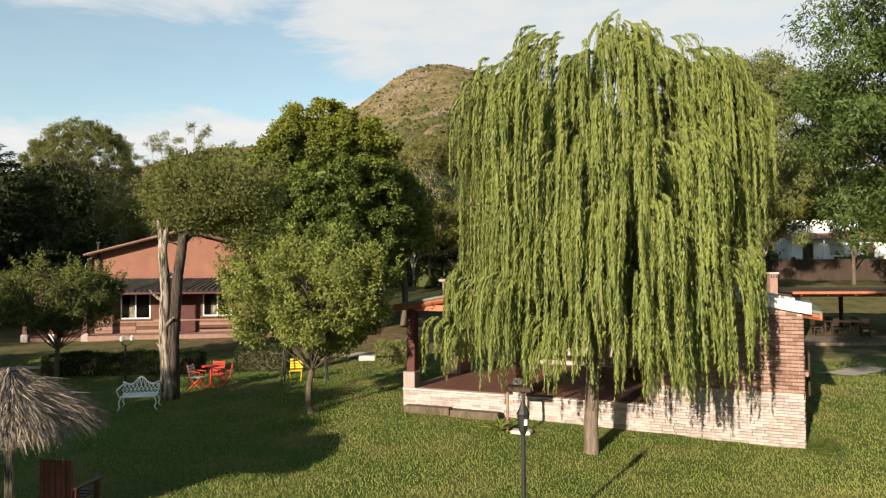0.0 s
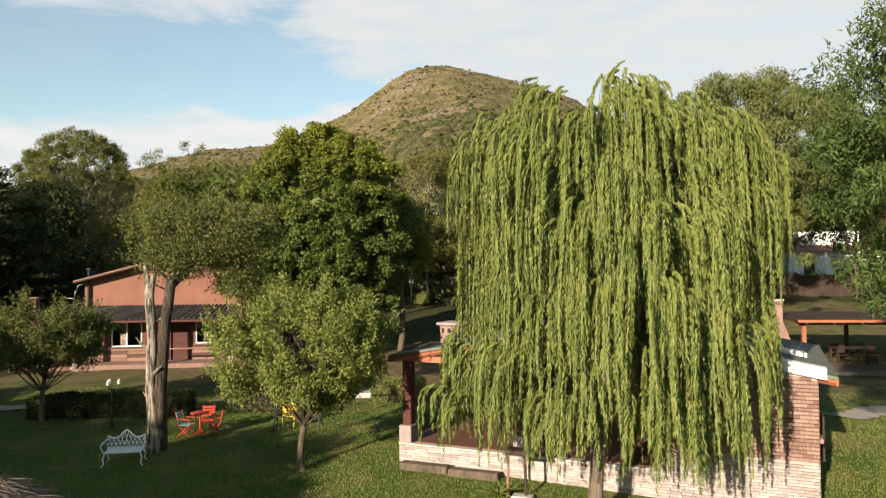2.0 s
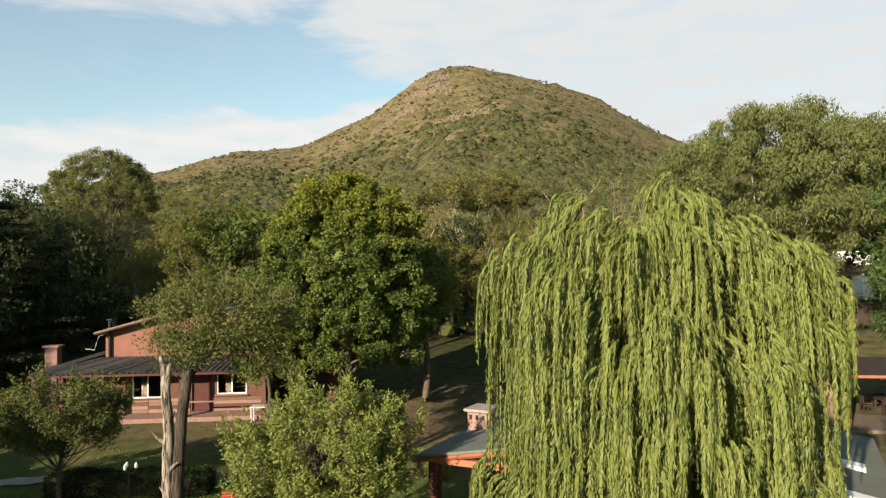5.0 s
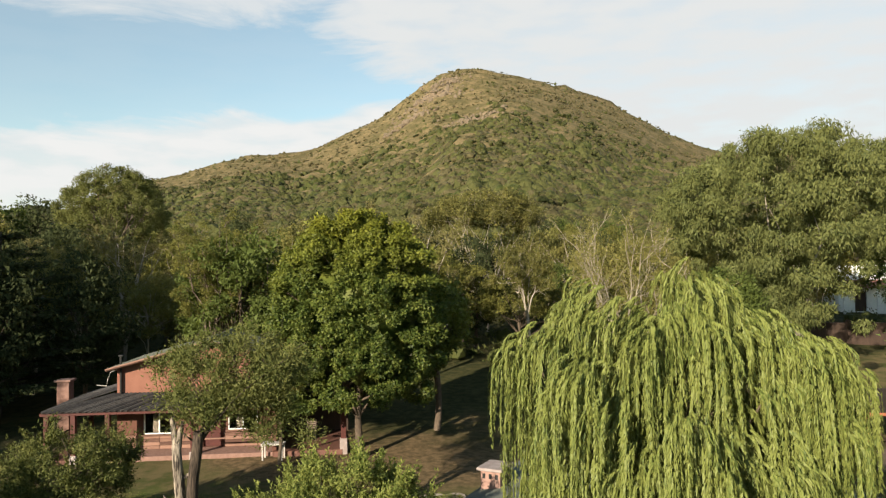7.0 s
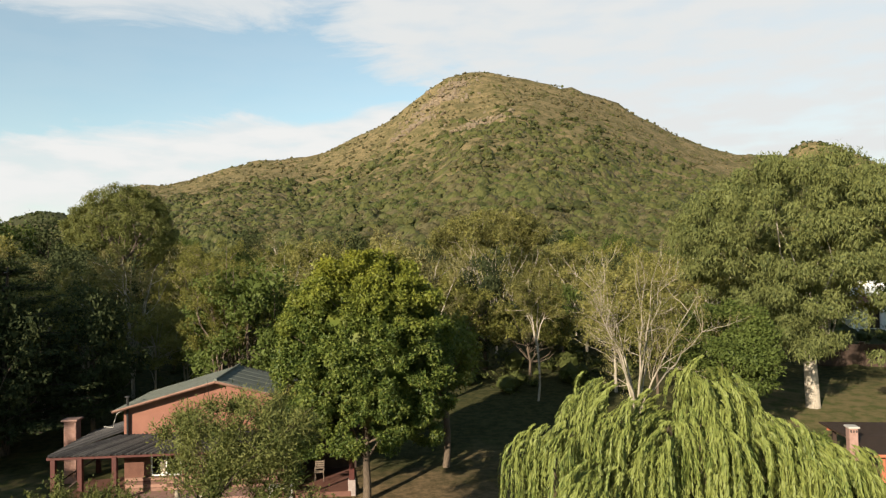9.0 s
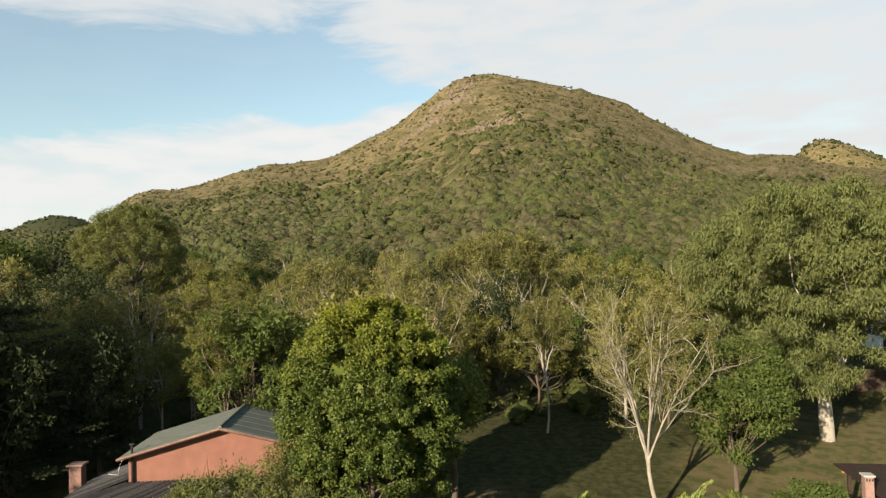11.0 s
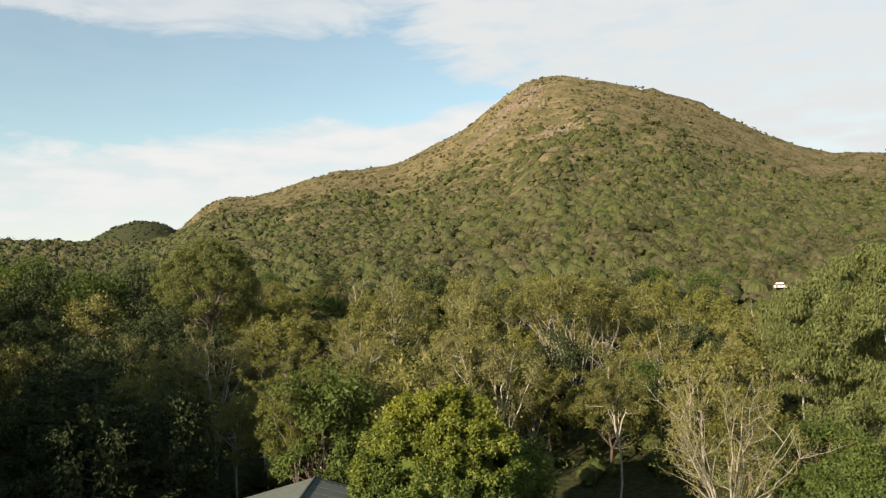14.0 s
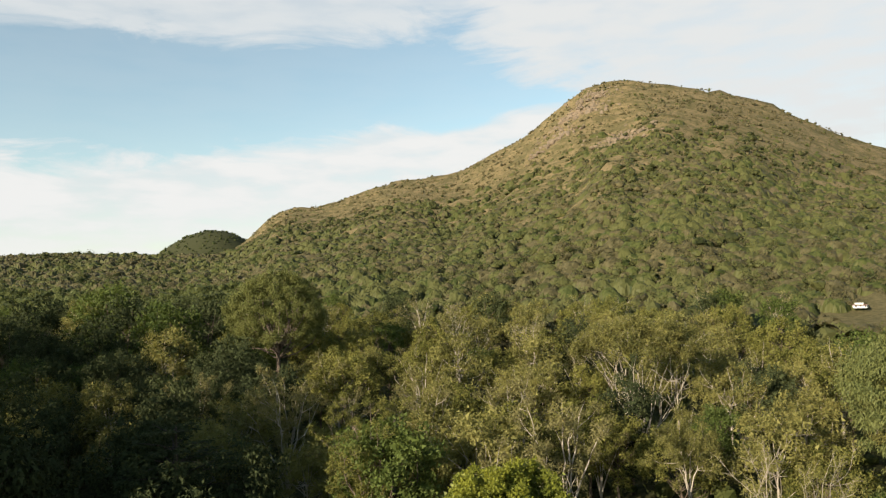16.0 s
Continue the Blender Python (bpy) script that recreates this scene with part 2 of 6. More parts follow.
GROUND = ground_material()
BARK = surface("brown bark", (0.045, 0.033, 0.023), (0.139, 0.102, 0.070), 3, 0.95, 0.9, 22, stretch=(1, 1, 0.25))
BARK_PALE = surface("pale stripped wood", (0.030, 0.023, 0.017), (0.31, 0.252, 0.192), 9, 0.9, 1.0, 30, stretch=(1, 1, 0.13), sharp=2.6)
BARK_GREY = surface("pale grey bark", (0.18, 0.15, 0.115), (0.46, 0.395, 0.31), 3, 0.9, 0.5, 25, stretch=(1, 1, 0.3))
BARK_DARK = surface("dark furrowed bark", (0.014, 0.010, 0.007), (0.085, 0.062, 0.044), 9, 0.95, 1.0, 30, stretch=(1, 1, 0.13), sharp=2.0)
BARK_WHITE = surface("white bark", (0.17, 0.14, 0.10), (0.37, 0.315, 0.24), 4, 0.85, 0.4, 25, stretch=(1, 1, 0.3))
BARK_MID = surface("grey-brown bark", (0.060, 0.044, 0.032), (0.215, 0.162, 0.122), 5, 0.95, 1.0, 24, stretch=(1, 1, 0.15))
WILLOW = foliage("willow leaves", (0.021, 0.034, 0.007), (0.070, 0.094, 0.021), (0.154, 0.173, 0.043), 0.07, gloss=0.5, spec=0.15, blotch=1.3)
ROUND = foliage("glossy broad leaves", (0.024, 0.039, 0.009), (0.060, 0.085, 0.017), (0.120, 0.139, 0.029), 0.22, 0.5, 0.14, top_tint=(0.170, 0.172, 0.020), top_from=8.0, top_to=12.6)
FRUIT = foliage("small light leaves", (0.038, 0.057, 0.012), (0.098, 0.126, 0.027), (0.205, 0.222, 0.058), 0.3)
OLIVE = foliage("olive feathery leaves", (0.037, 0.039, 0.012), (0.102, 0.100, 0.029), (0.196, 0.178, 0.056), 0.3)
DROOP = foliage("grey-green drooping leaves", (0.022, 0.032, 0.011), (0.058, 0.070, 0.022), (0.120, 0.129, 0.042), 0.2)
GREEN = foliage("fresh green leaves", (0.021, 0.032, 0.008), (0.047, 0.067, 0.015), (0.086, 0.109, 0.026), 0.3)
DARK = foliage("dark evergreen leaves", (0.018, 0.023, 0.011), (0.035, 0.043, 0.019), (0.060, 0.068, 0.028), 0.12, 0.8, 0.03, grain=0.31)
WOODS = foliage("mixed woodland leaves", (0.022, 0.028, 0.007), (0.074, 0.080, 0.018), (0.164, 0.154, 0.039), 0.3)
DRYLEAF = foliage("sparse dry leaves", (0.058, 0.056, 0.020), (0.110, 0.102, 0.036), (0.175, 0.155, 0.064), 0.3)
UPPER = foliage("small tree leaves", (0.014, 0.021, 0.006), (0.036, 0.046, 0.012), (0.070, 0.078, 0.023), 0.22, grain=0.16, blotch=0.42)
SCRUB = foliage("hill scrub", (0.022, 0.021, 0.009), (0.050, 0.045, 0.019), (0.093, 0.080, 0.038), 0.2, grain=0.12, blotch=0.42)
POLLARD = foliage("wispy olive leaves", (0.027, 0.036, 0.010), (0.068, 0.081, 0.021), (0.130, 0.134, 0.041), 0.25)
FEATHER = foliage("feathery leaves", (0.018, 0.034, 0.009), (0.044, 0.074, 0.018), (0.090, 0.125, 0.036), 0.3)
LOWHILL = foliage("thicket leaves", (0.018, 0.022, 0.007), (0.043, 0.048, 0.015), (0.080, 0.081, 0.027), 0.22, grain=0.14, blotch=0.35)
BLADE = foliage("grass blades", (0.078, 0.116, 0.021), (0.122, 0.158, 0.032), (0.185, 0.188, 0.054), 0.12)
BRICK = surface("pink brick", (0.165, 0.088, 0.066), (0.295, 0.180, 0.143), 6, 0.9, 0.5, 60, piece=0.5)
MORTAR = surface("pale mortar", (0.30, 0.228, 0.188), (0.41, 0.335, 0.285), 8, 0.95, 0.4, 70)
STONE = surface("pale pink stone", (0.25, 0.197, 0.176), (0.41, 0.348, 0.322), 5, 0.85, 0.5, 50, piece=0.35)
PLASTER = surface("orange pink plaster", (0.165, 0.070, 0.048), (0.255, 0.115, 0.078), 1.5, 0.9, 0.3, 40)
CABIN = surface("dark red brick wall", (0.075, 0.032, 0.022), (0.145, 0.066, 0.045), 2.5, 0.9, 0.4, 30)
PLANK = surface("weathered red planks", (0.085, 0.042, 0.030), (0.25, 0.14, 0.10), 3, 0.8, 0.5, 30, stretch=(0.2, 1, 1), piece=0.5)
RED = surface("dark red paint", (0.045, 0.013, 0.010), (0.090, 0.024, 0.018), 4, 0.55, 0.2, 40)
ORANGE = surface("orange stained timber", (0.26, 0.078, 0.040), (0.39, 0.135, 0.068), 3, 0.7, 0.3, 40)
SHEET = surface("grey roofing sheet", (0.112, 0.119, 0.098), (0.160, 0.166, 0.136), 1.5, 0.95, 0.15, 30, spec=0.08)
TILE = surface("dark slate roof tile", (0.020, 0.018, 0.018), (0.062, 0.056, 0.052), 3, 0.6, 0.4, 30, piece=0.4)
WHITE = surface("white paint", (0.594, 0.585, 0.549), (0.756, 0.747, 0.720), 3, 0.6, 0.15, 40)
FLOORRED = surface("red cement floor", (0.105, 0.046, 0.033), (0.165, 0.078, 0.056), 2, 0.6, 0.2, 30)
CONCRETE = surface("grey concrete", (0.324, 0.297, 0.261), (0.468, 0.432, 0.387), 2, 0.9, 0.3, 40)
DIRT = surface("pale gravel path", (0.246, 0.197, 0.148), (0.377, 0.312, 0.246), 2, 0.95, 0.6, 20)
BLACK = surface("black iron", (0.010, 0.010, 0.010), (0.029, 0.027, 0.025), 6, 0.5, 0.2, 50)
DARKWOOD = surface("dark brown timber", (0.020, 0.012, 0.008), (0.055, 0.032, 0.021), 4, 0.75, 0.4, 30, stretch=(1, 1, 0.2))
BRIGHTRED = surface("bright red paint", (0.432, 0.032, 0.023), (0.594, 0.063, 0.041), 5, 0.45, 0.1, 50)
YELLOW = surface("yellow paint", (0.558, 0.360, 0.018), (0.702, 0.486, 0.036), 5, 0.5, 0.1, 50)
TEAL = surface("pale teal paint", (0.198, 0.378, 0.360), (0.324, 0.504, 0.486), 5, 0.5, 0.1, 50)
THATCH = surface("grey dry thatch", (0.105, 0.080, 0.060), (0.33, 0.265, 0.205), 6, 0.95, 0.8, 60, stretch=(1, 1, 0.3), piece=0.6)
HEDGE = foliage("clipped hedge leaves", (0.008, 0.015, 0.004), (0.018, 0.029, 0.008), (0.036, 0.050, 0.014), 0.15, 0.8, 0.05)
ROCK = surface("hill rock", (0.085, 0.066, 0.044), (0.190, 0.145, 0.102), 0.3, 0.95, 0.7, 3)


def glass_material():
    m = bpy.data.materials.new("window glass")
    m.use_nodes = True
    b = m.node_tree.nodes["Principled BSDF"]
    b.inputs["Base Color"].default_value = (0.75, 0.8, 0.8, 1)
    b.inputs["Roughness"].default_value, b.inputs["Transmission Weight"].default_value, b.inputs["IOR"].default_value = 0.03, 1.0, 1.45
    return m


GLASS = glass_material()

# ---- mesh tools ----


class Geo:
    """Collects vertices and faces for one mesh."""

    def __init__(self):
        self.v, self.f = [], []

    def add(self, verts, faces, m=None):
        n = len(self.v)
        self.v += [tuple(m @ Vector(p)) if m else tuple(p) for p in verts]
        self.f += [tuple(n + i for i in face) for face in faces]
        return self

    def box(self, c, s, rz=0.0, bevel=0.0, m=None):
        """A box of size s about c, turned about z; with a bevel its edges are cut."""
        hx, hy, hz = s[0] / 2, s[1] / 2, s[2] / 2
        turn = Matrix.Translation(c) @ Matrix.Rotation(radians(rz), 4, "Z")
        turn = m @ turn if m else turn
        if bevel <= 0:
            vs = [(x, y, z) for x in (-hx, hx) for y in (-hy, hy) for z in (-hz, hz)]
            fs = [(0, 1, 3, 2), (4, 6, 7, 5), (0, 4, 5, 1), (2, 3, 7, 6), (0, 2, 6, 4), (1, 5, 7, 3)]
            return self.add(vs, fs, turn)
        b = min(bevel, hx * 0.9, hy * 0.9, hz * 0.9)
        bm = bmesh.new()
        bmesh.ops.create_cube(bm, size=1, matrix=Matrix.Diagonal((*s, 1)))
        bmesh.ops.bevel(bm, geom=bm.edges[:], offset=b, segments=1, affect="EDGES")
        bm.verts.index_update()
        self.add([v.co.copy() for v in bm.verts], [[v.index for v in f.verts] for f in bm.faces], turn)
        bm.free()
        return self

    def tube(self, pts, radii, sides=7, caps=True):
        """A round bar along the points."""
        pts = [Vector(p) for p in pts]
        n0 = len(self.v)
        for i, p in enumerate(pts):
            d = (pts[min(i + 1, len(pts) - 1)] - pts[max(i - 1, 0)])
            d = d.normalized() if d.length > 1e-9 else Vector((0, 0, 1))
            a = d.cross(Vector((0, 0, 1)) if abs(d.z) < 0.9 else Vector((1, 0, 0))).normalized()
            b = d.cross(a)
            r = radii[i] if isinstance(radii, (list, tuple)) else radii
            for k in range(sides):
                q = 2 * math.pi * k / sides
                self.v.append(tuple(p + a * (r * math.cos(q)) + b * (r * math.sin(q))))
        for i in range(len(pts) - 1):
            for k in range(sides):
                a0, a1 = n0 + i * sides + k, n0 + i * sides + (k + 1) % sides
                self.f.append((a0, a1, a1 + sides, a0 + sides))
        if caps:
            self.f.append(tuple(n0 + k for k in reversed(range(sides))))
            self.f.append(tuple(n0 + (len(pts) - 1) * sides + k for k in range(sides)))
        return self

    def mesh(self, name, material, smooth=False):
        me = bpy.data.meshes.new(name)
        me.from_pydata(self.v, [], self.f)
        me.materials.append(material)
        if smooth:
            me.polygons.foreach_set("use_smooth", [True] * len(me.polygons))
        me.update()
        return me


def part(name, geo, material, parent=None, label="", smooth=False):
    """Links a Geo or a mesh as one object under its thing or part."""
    me = geo.mesh(name, material, smooth) if isinstance(geo, Geo) else geo
    ob = new(name, me)
    if parent:
        ob.parent = parent
    return tagged(ob, label)


def thing(name, label, category, at=(0, 0, 0), rz=0.0, group="", kind=""):
    ob = new(name)
    ob.matrix_world = pose(*at, 0, 0, rz)
    return tagged(ob, label, category, group, kind)


def sprigs(name, verts, material):
    """A mesh of loose leaves from an array of shape (n, 3, 3)."""
    n, k = verts.shape[:2]
    me = bpy.data.meshes.new(name)
    me.vertices.add(k * n)
    me.vertices.foreach_set("co", np.ascontiguousarray(verts, dtype=np.float32).ravel())
    me.loops.add(k * n)
    me.loops.foreach_set("vertex_index", np.arange(k * n, dtype=np.int32))
    me.polygons.add(n)
    me.polygons.foreach_set("loop_start", np.arange(0, k * n, k, dtype=np.int32))
    me.materials.append(material)
    me.update(calc_edges=True)
    return me


def unit(a):
    return a / np.maximum(np.linalg.norm(a, axis=-1, keepdims=True), 1e-9)


def leaves(rng, at, way, length, width, face=None, ruffle=0.45):
    """Pointed leaves at the points, along the given ways; face: where their upper sides look."""
    n = len(at)
    way = unit(way)
    side = unit(np.cross(way, unit(rng.normal(size=(n, 3))) if face is None else face + ruffle * rng.normal(size=(n, 3))))
    ln = (length * rng.uniform(0.7, 1.3, n))[:, None]
    wd = (width * rng.uniform(0.7, 1.3, n))[:, None] / 2
    return np.stack([at + way * ln * 0.22 + side * wd, at + way * ln, at - side * wd], 1)


def height(x, y):
    """The lie of the land: a level garden, a slope up through the woods, then the hill and its neighbours."""
    x, y = np.asarray(x, float), np.asarray(y, float)
    z = np.interp(y, (-60, 16.5, 21, 28, 37, 42, 53, 68, 100, 150, 210), (0, 0, 0.25, 0.42, 0.75, 1.0, 2.1, 3.3, 6.4, 11.4, 17.5))
    z = z - 0.5 * np.clip((x - 4) / 10, 0, 1) * np.clip((y - 24) / 10, 0, 1) * np.clip((60 - y) / 15, 0, 1)
    u = np.clip((y - 150) / 470, 0, 1)
    xs = x * 620 / np.maximum(y, 150)
    ridge = sum(a * np.exp(-((xs - c) / w) ** 2) for a, c, w in
                ((74.3, 169.0, 555.8), (7.3, 238.1, 29.8), (8.2, -122.4, 23.5), (72.6, 48.1, 111.2), (50.5, -43.0, 67.1), (46.2, -211.8, 127.3), (19.8, -329.7, 38.2), (3.0, 120.0, 60.0)))
    back = np.clip(1 - (y - 620) / 500, 0.0, 1)
    gully = np.sin(xs * 0.047 + 0.9 * np.sin(y * 0.011)) + 0.6 * np.sin(xs * 0.11 + y * 0.013)
    spur = np.sin(xs * 0.021 + 0.6 + 0.5 * np.sin(y * 0.009)) + 0.5 * np.sin(xs * 0.063 - y * 0.017 + 2.0)
    hill = ridge * u ** 1.35 * back ** 1.5 + (gully * 1.7 + spur * 4.0) * np.sin(np.pi * u) ** 1.3 * back * np.minimum(ridge / 150, 1.1) ** 2.5
    far = 30 * np.exp(-((x - 460) / 42) ** 2 - ((y - 1120) / 110) ** 2) + 160 * np.exp(-((x - 510) / 150) ** 2 - ((y - 1120) / 130) ** 2) + 78 * np.exp(-((x + 805) / 85) ** 2 - ((y - 1150) / 120) ** 2) + 76 * np.exp(-((x + 705) / 80) ** 2 - ((y - 1150) / 120) ** 2)
    rise = 21 * np.exp(-((x + 340) / 130) ** 2 - ((y - 330) / 110) ** 2)
    return z + np.where(y > 150, hill, 0) + far + rise


def gz(x, y):
    return float(height(x, y))


def build_ground():
    ys = np.concatenate([np.arange(-60, 60, 1.5), np.arange(60, 150, 4), np.arange(150, 700, 7), np.arange(700, 960, 30), np.arange(960, 1320, 12), np.arange(1320, 1500, 30), [1700, 2200, 3000, 4500]])
    fan = np.linspace(-1, 1, 161)
    half = np.where(ys < 60, 75, np.maximum(75, ys * 1.25))
    xs = half[:, None] * fan[None, :] - np.clip(ys - 60, 0, 1e9)[:, None] * 0.12
    yy = np.repeat(ys[:, None], len(fan), 1)
    zz = height(xs, yy)
    rough = np.random.default_rng(5)
    zz = zz + rough.normal(size=zz.shape) * np.where((yy > 160) & (yy < 900), 0.9, np.where(yy < 60, 0.012, 0.1))
    v = np.stack([xs, yy, zz], -1).reshape(-1, 3)
    w = len(fan)
    f = [(r * w + c, r * w + c + 1, (r + 1) * w + c + 1, (r + 1) * w + c) for r in range(len(ys) - 1) for c in range(w - 1)]
    me = bpy.data.meshes.new("ground")
    me.from_pydata(v.tolist(), [], f)
    me.materials.append(GROUND)
    me.polygons.foreach_set("use_smooth", [True] * len(me.polygons))
    tagged(new("ground", me), "sloping lawn and dry hillside rising to a rounded hill", "ground", kind="structure")


build_ground()

# ---- trees ----


def limb(geo, rng, a, b, r0, r1, bend=0.12, steps=5, sides=6):
    """A crooked, tapering branch from a to b."""
    a, b = np.asarray(a, float), np.asarray(b, float)
    ln = np.linalg.norm(b - a)
    off = rng.normal(size=3) * bend * ln
    pts = []
    for i in range(steps + 1):
        u = i / steps
        pts.append(a + (b - a) * u + off * math.sin(math.pi * u) + (rng.normal(size=3) * 0.15 * bend * ln if 0 < i < steps else 0))
    geo.tube(pts, [r0 + (r1 - r0) * (i / steps) for i in range(steps + 1)], sides, caps=False)
    return pts


def crown_points(rng, lumps, count, lump_r, squash=0.75, shell=0.55):
    """Leaf places in round clumps; each lump is a centre, and leaves gather towards its outside."""
    pick = rng.integers(0, len(lumps), count)
    way = unit(rng.normal(size=(count, 3)))
    rad = lump_r[pick] * (shell + (1 - shell) * rng.random(count)) * rng.uniform(0.75, 1.08, count)
    at = lumps[pick] + way * rad[:, None] * np.array([1, 1, squash])
    return at, way


SIX = [(0, 0, 1)] + [(0.894 * math.cos(a * 1.2566), 0.894 * math.sin(a * 1.2566), 0.447) for a in range(5)] + [(0.894 * math.cos(a * 1.2566 + 0.628), 0.894 * math.sin(a * 1.2566 + 0.628), -0.447) for a in range(5)] + [(0, 0, -1)]
BALL = np.array(SIX)
BALL_F = np.array([(0, 1 + k, 1 + (k + 1) % 5) for k in range(5)] + [(1 + k, 6 + k, 1 + (k + 1) % 5) for k in range(5)]
                  + [(1 + (k + 1) % 5, 6 + k, 6 + (k + 1) % 5) for k in range(5)] + [(6 + k, 11, 6 + (k + 1) % 5) for k in range(5)])


def finer(verts, faces):
    """Cuts each face of a ball into four."""
    v, seen, out = [tuple(p) for p in verts], {}, []

    def mid(a, b):
        key = (min(a, b), max(a, b))
        if key not in seen:
            m = np.array(v[a]) + np.array(v[b])
            seen[key] = len(v)
            v.append(tuple(m / np.linalg.norm(m)))
        return seen[key]

    for a, b, c in faces:
        d, e, f = mid(a, b), mid(b, c), mid(c, a)
        out += [(a, d, f), (d, b, e), (f, e, c), (d, e, f)]
    return np.array(v), np.array(out)


BALL2, BALL2_F = finer(BALL, BALL_F)


def knobs(rng, centres, radii, form=(1, 1, 0.85), fine=False, lo=0.72, hi=1.14):
    """Uneven faceted masses of packed leaves, as loose triangles; form: one stretch for all, or one for each."""
    v, f = (BALL2, BALL2_F) if fine else (BALL, BALL_F)
    m = len(centres)
    spin = rng.uniform(0, 6.28, m)
    cs, sn = np.cos(spin)[:, None], np.sin(spin)[:, None]
    t = np.stack([v[None, :, 0] * cs - v[None, :, 1] * sn, v[None, :, 0] * sn + v[None, :, 1] * cs, np.repeat(v[None, :, 2], m, 0)], -1)
    form = np.broadcast_to(np.asarray(form, float), (m, 3))[:, None]
    p = centres[:, None] + t * (np.asarray(radii)[:, None] * rng.uniform(lo, hi, (m, len(v))))[..., None] * form
    return p[:, f].reshape(-1, 3, 3)


def make_tree(seed, tall, bole, spread, material, bark, leaf, count, lumps=40, lump_r=0.9, deep=0.5, r=0.16, droop=0.0, lean=(0, 0), fork=0.45, twigs=0, crown_low=None, sides=6, limbs=0.75, skirt=0, shoots=0, lobes=0, lobe_r=1.0, per=8, mass=0.0, low_lobes=-0.55, heartwood=0.0, square=2.0):
    """Meshes of a trunk with its limbs and of a crown: clumps of leaves round the ends of the limbs.
    tall: height; bole: bare trunk; spread: half the crown's width."""
    rng = np.random.default_rng(seed)
    low = bole if crown_low is None else crown_low
    mid, half = (tall + low) / 2, (tall - low) / 2
    way = unit(rng.normal(size=(lumps, 3)))
    rad = (deep + (1 - deep) * rng.random(lumps) ** 0.6)[:, None]
    core = way * rad * np.array([spread, spread, half]) * 0.82
    ends = core + np.array([lean[0], lean[1], mid])
    ends[:, 2] = np.maximum(ends[:, 2], low + lump_r * 0.3)
    if lobes:
        # big rounded lobes round the crown, each set with small tufts on its outer side
        k = np.arange(lobes)
        up = 1 - (1 - low_lobes) * (k + 0.5) / lobes
        turn = k * 2.39996 + rng.normal(size=lobes) * 0.1
        face = unit(np.stack([np.sqrt(1 - up ** 2) * np.cos(turn), np.sqrt(1 - up ** 2) * np.sin(turn), up], -1) + rng.normal(size=(lobes, 3)) * 0.06)
        face = face / (np.linalg.norm(face[:, :2], axis=1) ** square + np.abs(face[:, 2]) ** square)[:, None] ** (1 / square)
        big = lobe_r * rng.uniform(0.7, 1.2, lobes)
        heart = face * (np.array([spread, spread, half]) - big[:, None]) * rng.uniform(0.86, 1.04, lobes)[:, None] + np.array([lean[0], lean[1], mid])
        tuft = unit(np.repeat(face, per, 0) * 0.75 + rng.normal(size=(lobes * per, 3)) * 0.8)
        ends = np.repeat(heart, per, 0) + tuft * np.repeat(big, per)[:, None] * np.array([1, 1, 0.85]) * rng.uniform(0.7, 1.0, lobes * per)[:, None]
        ends = rng.permutation(ends)
        lumps = len(ends)
    if skirt:
        q, w = rng.uniform(1.7, 4.9, skirt), rng.uniform(0.1, 0.95, skirt)
        hem = np.stack([lean[0] + spread * w * np.cos(q), lean[1] + spread * w * np.sin(q), low - 1.3 + rng.random(skirt) * 0.45 * (tall - low)], -1)
        ends = np.concatenate([ends, hem])
        lumps = len(ends)
    wood = Geo()
    top = np.array([lean[0] * 0.6, lean[1] * 0.6, bole + (tall - bole) * fork])
    limb(wood, rng, (0, 0, -0.15), (lean[0] * 0.3, lean[1] * 0.3, bole), r, r * 0.75, 0.03, 5, sides + 2)
    stem = limb(wood, rng, (lean[0] * 0.3, lean[1] * 0.3, bole), top, r * 0.75, r * 0.35, 0.05, 4, sides)
    for e in ends[: max(4, int(lumps * limbs))]:
        p = stem[rng.integers(0, len(stem))] if e[2] > bole + 0.5 else stem[0]
        limb(wood, rng, p, e, r * rng.uniform(0.2, 0.34) if limbs else r * 0.15, r * 0.05, 0.1, 4, sides - 1)
    for _ in range(twigs):
        e = ends[rng.integers(0, lumps)]
        q = e + unit(rng.normal(size=3) + np.array([0, 0, 0.8])) * lump_r * rng.uniform(0.6, 1.5)
        limb(wood, rng, e, q, r * 0.09, r * 0.03, 0.08, 2, 4)
    lr = lump_r * rng.uniform(0.65, 1.25, lumps)
    at, out = crown_points(rng, ends, count, lr)
    ways = out * 0.35 + rng.normal(size=at.shape) * 0.7 + np.array([0, 0, -droop - 0.25])
    blades = leaves(rng, at, ways, leaf[0], leaf[1], face=out + np.array([0, 0, 0.35]))
    if mass:
        # broad shaded leaves in the middle of every tuft and lobe, which close the crown
        spots, sizes = np.repeat(ends, 13, 0), np.repeat(lr, 13)
        if lobes:
            spots, sizes = np.concatenate([spots, np.repeat(heart - face * big[:, None] * 0.3, 80, 0)]), np.concatenate([sizes, np.repeat(big * 0.4, 80)])
        spots = spots + rng.normal(size=spots.shape) * sizes[:, None] * mass * 0.7
        inner = [leaves(rng, spots, rng.normal(size=spots.shape), sizes * mass * 0.85, sizes * mass * 0.55)]
        if heartwood:
            inner.append(knobs(rng, np.array([[lean[0], lean[1], mid]]), [1.0], (spread * heartwood, spread * heartwood, half * heartwood), True))
        blades = np.concatenate([blades] + inner)
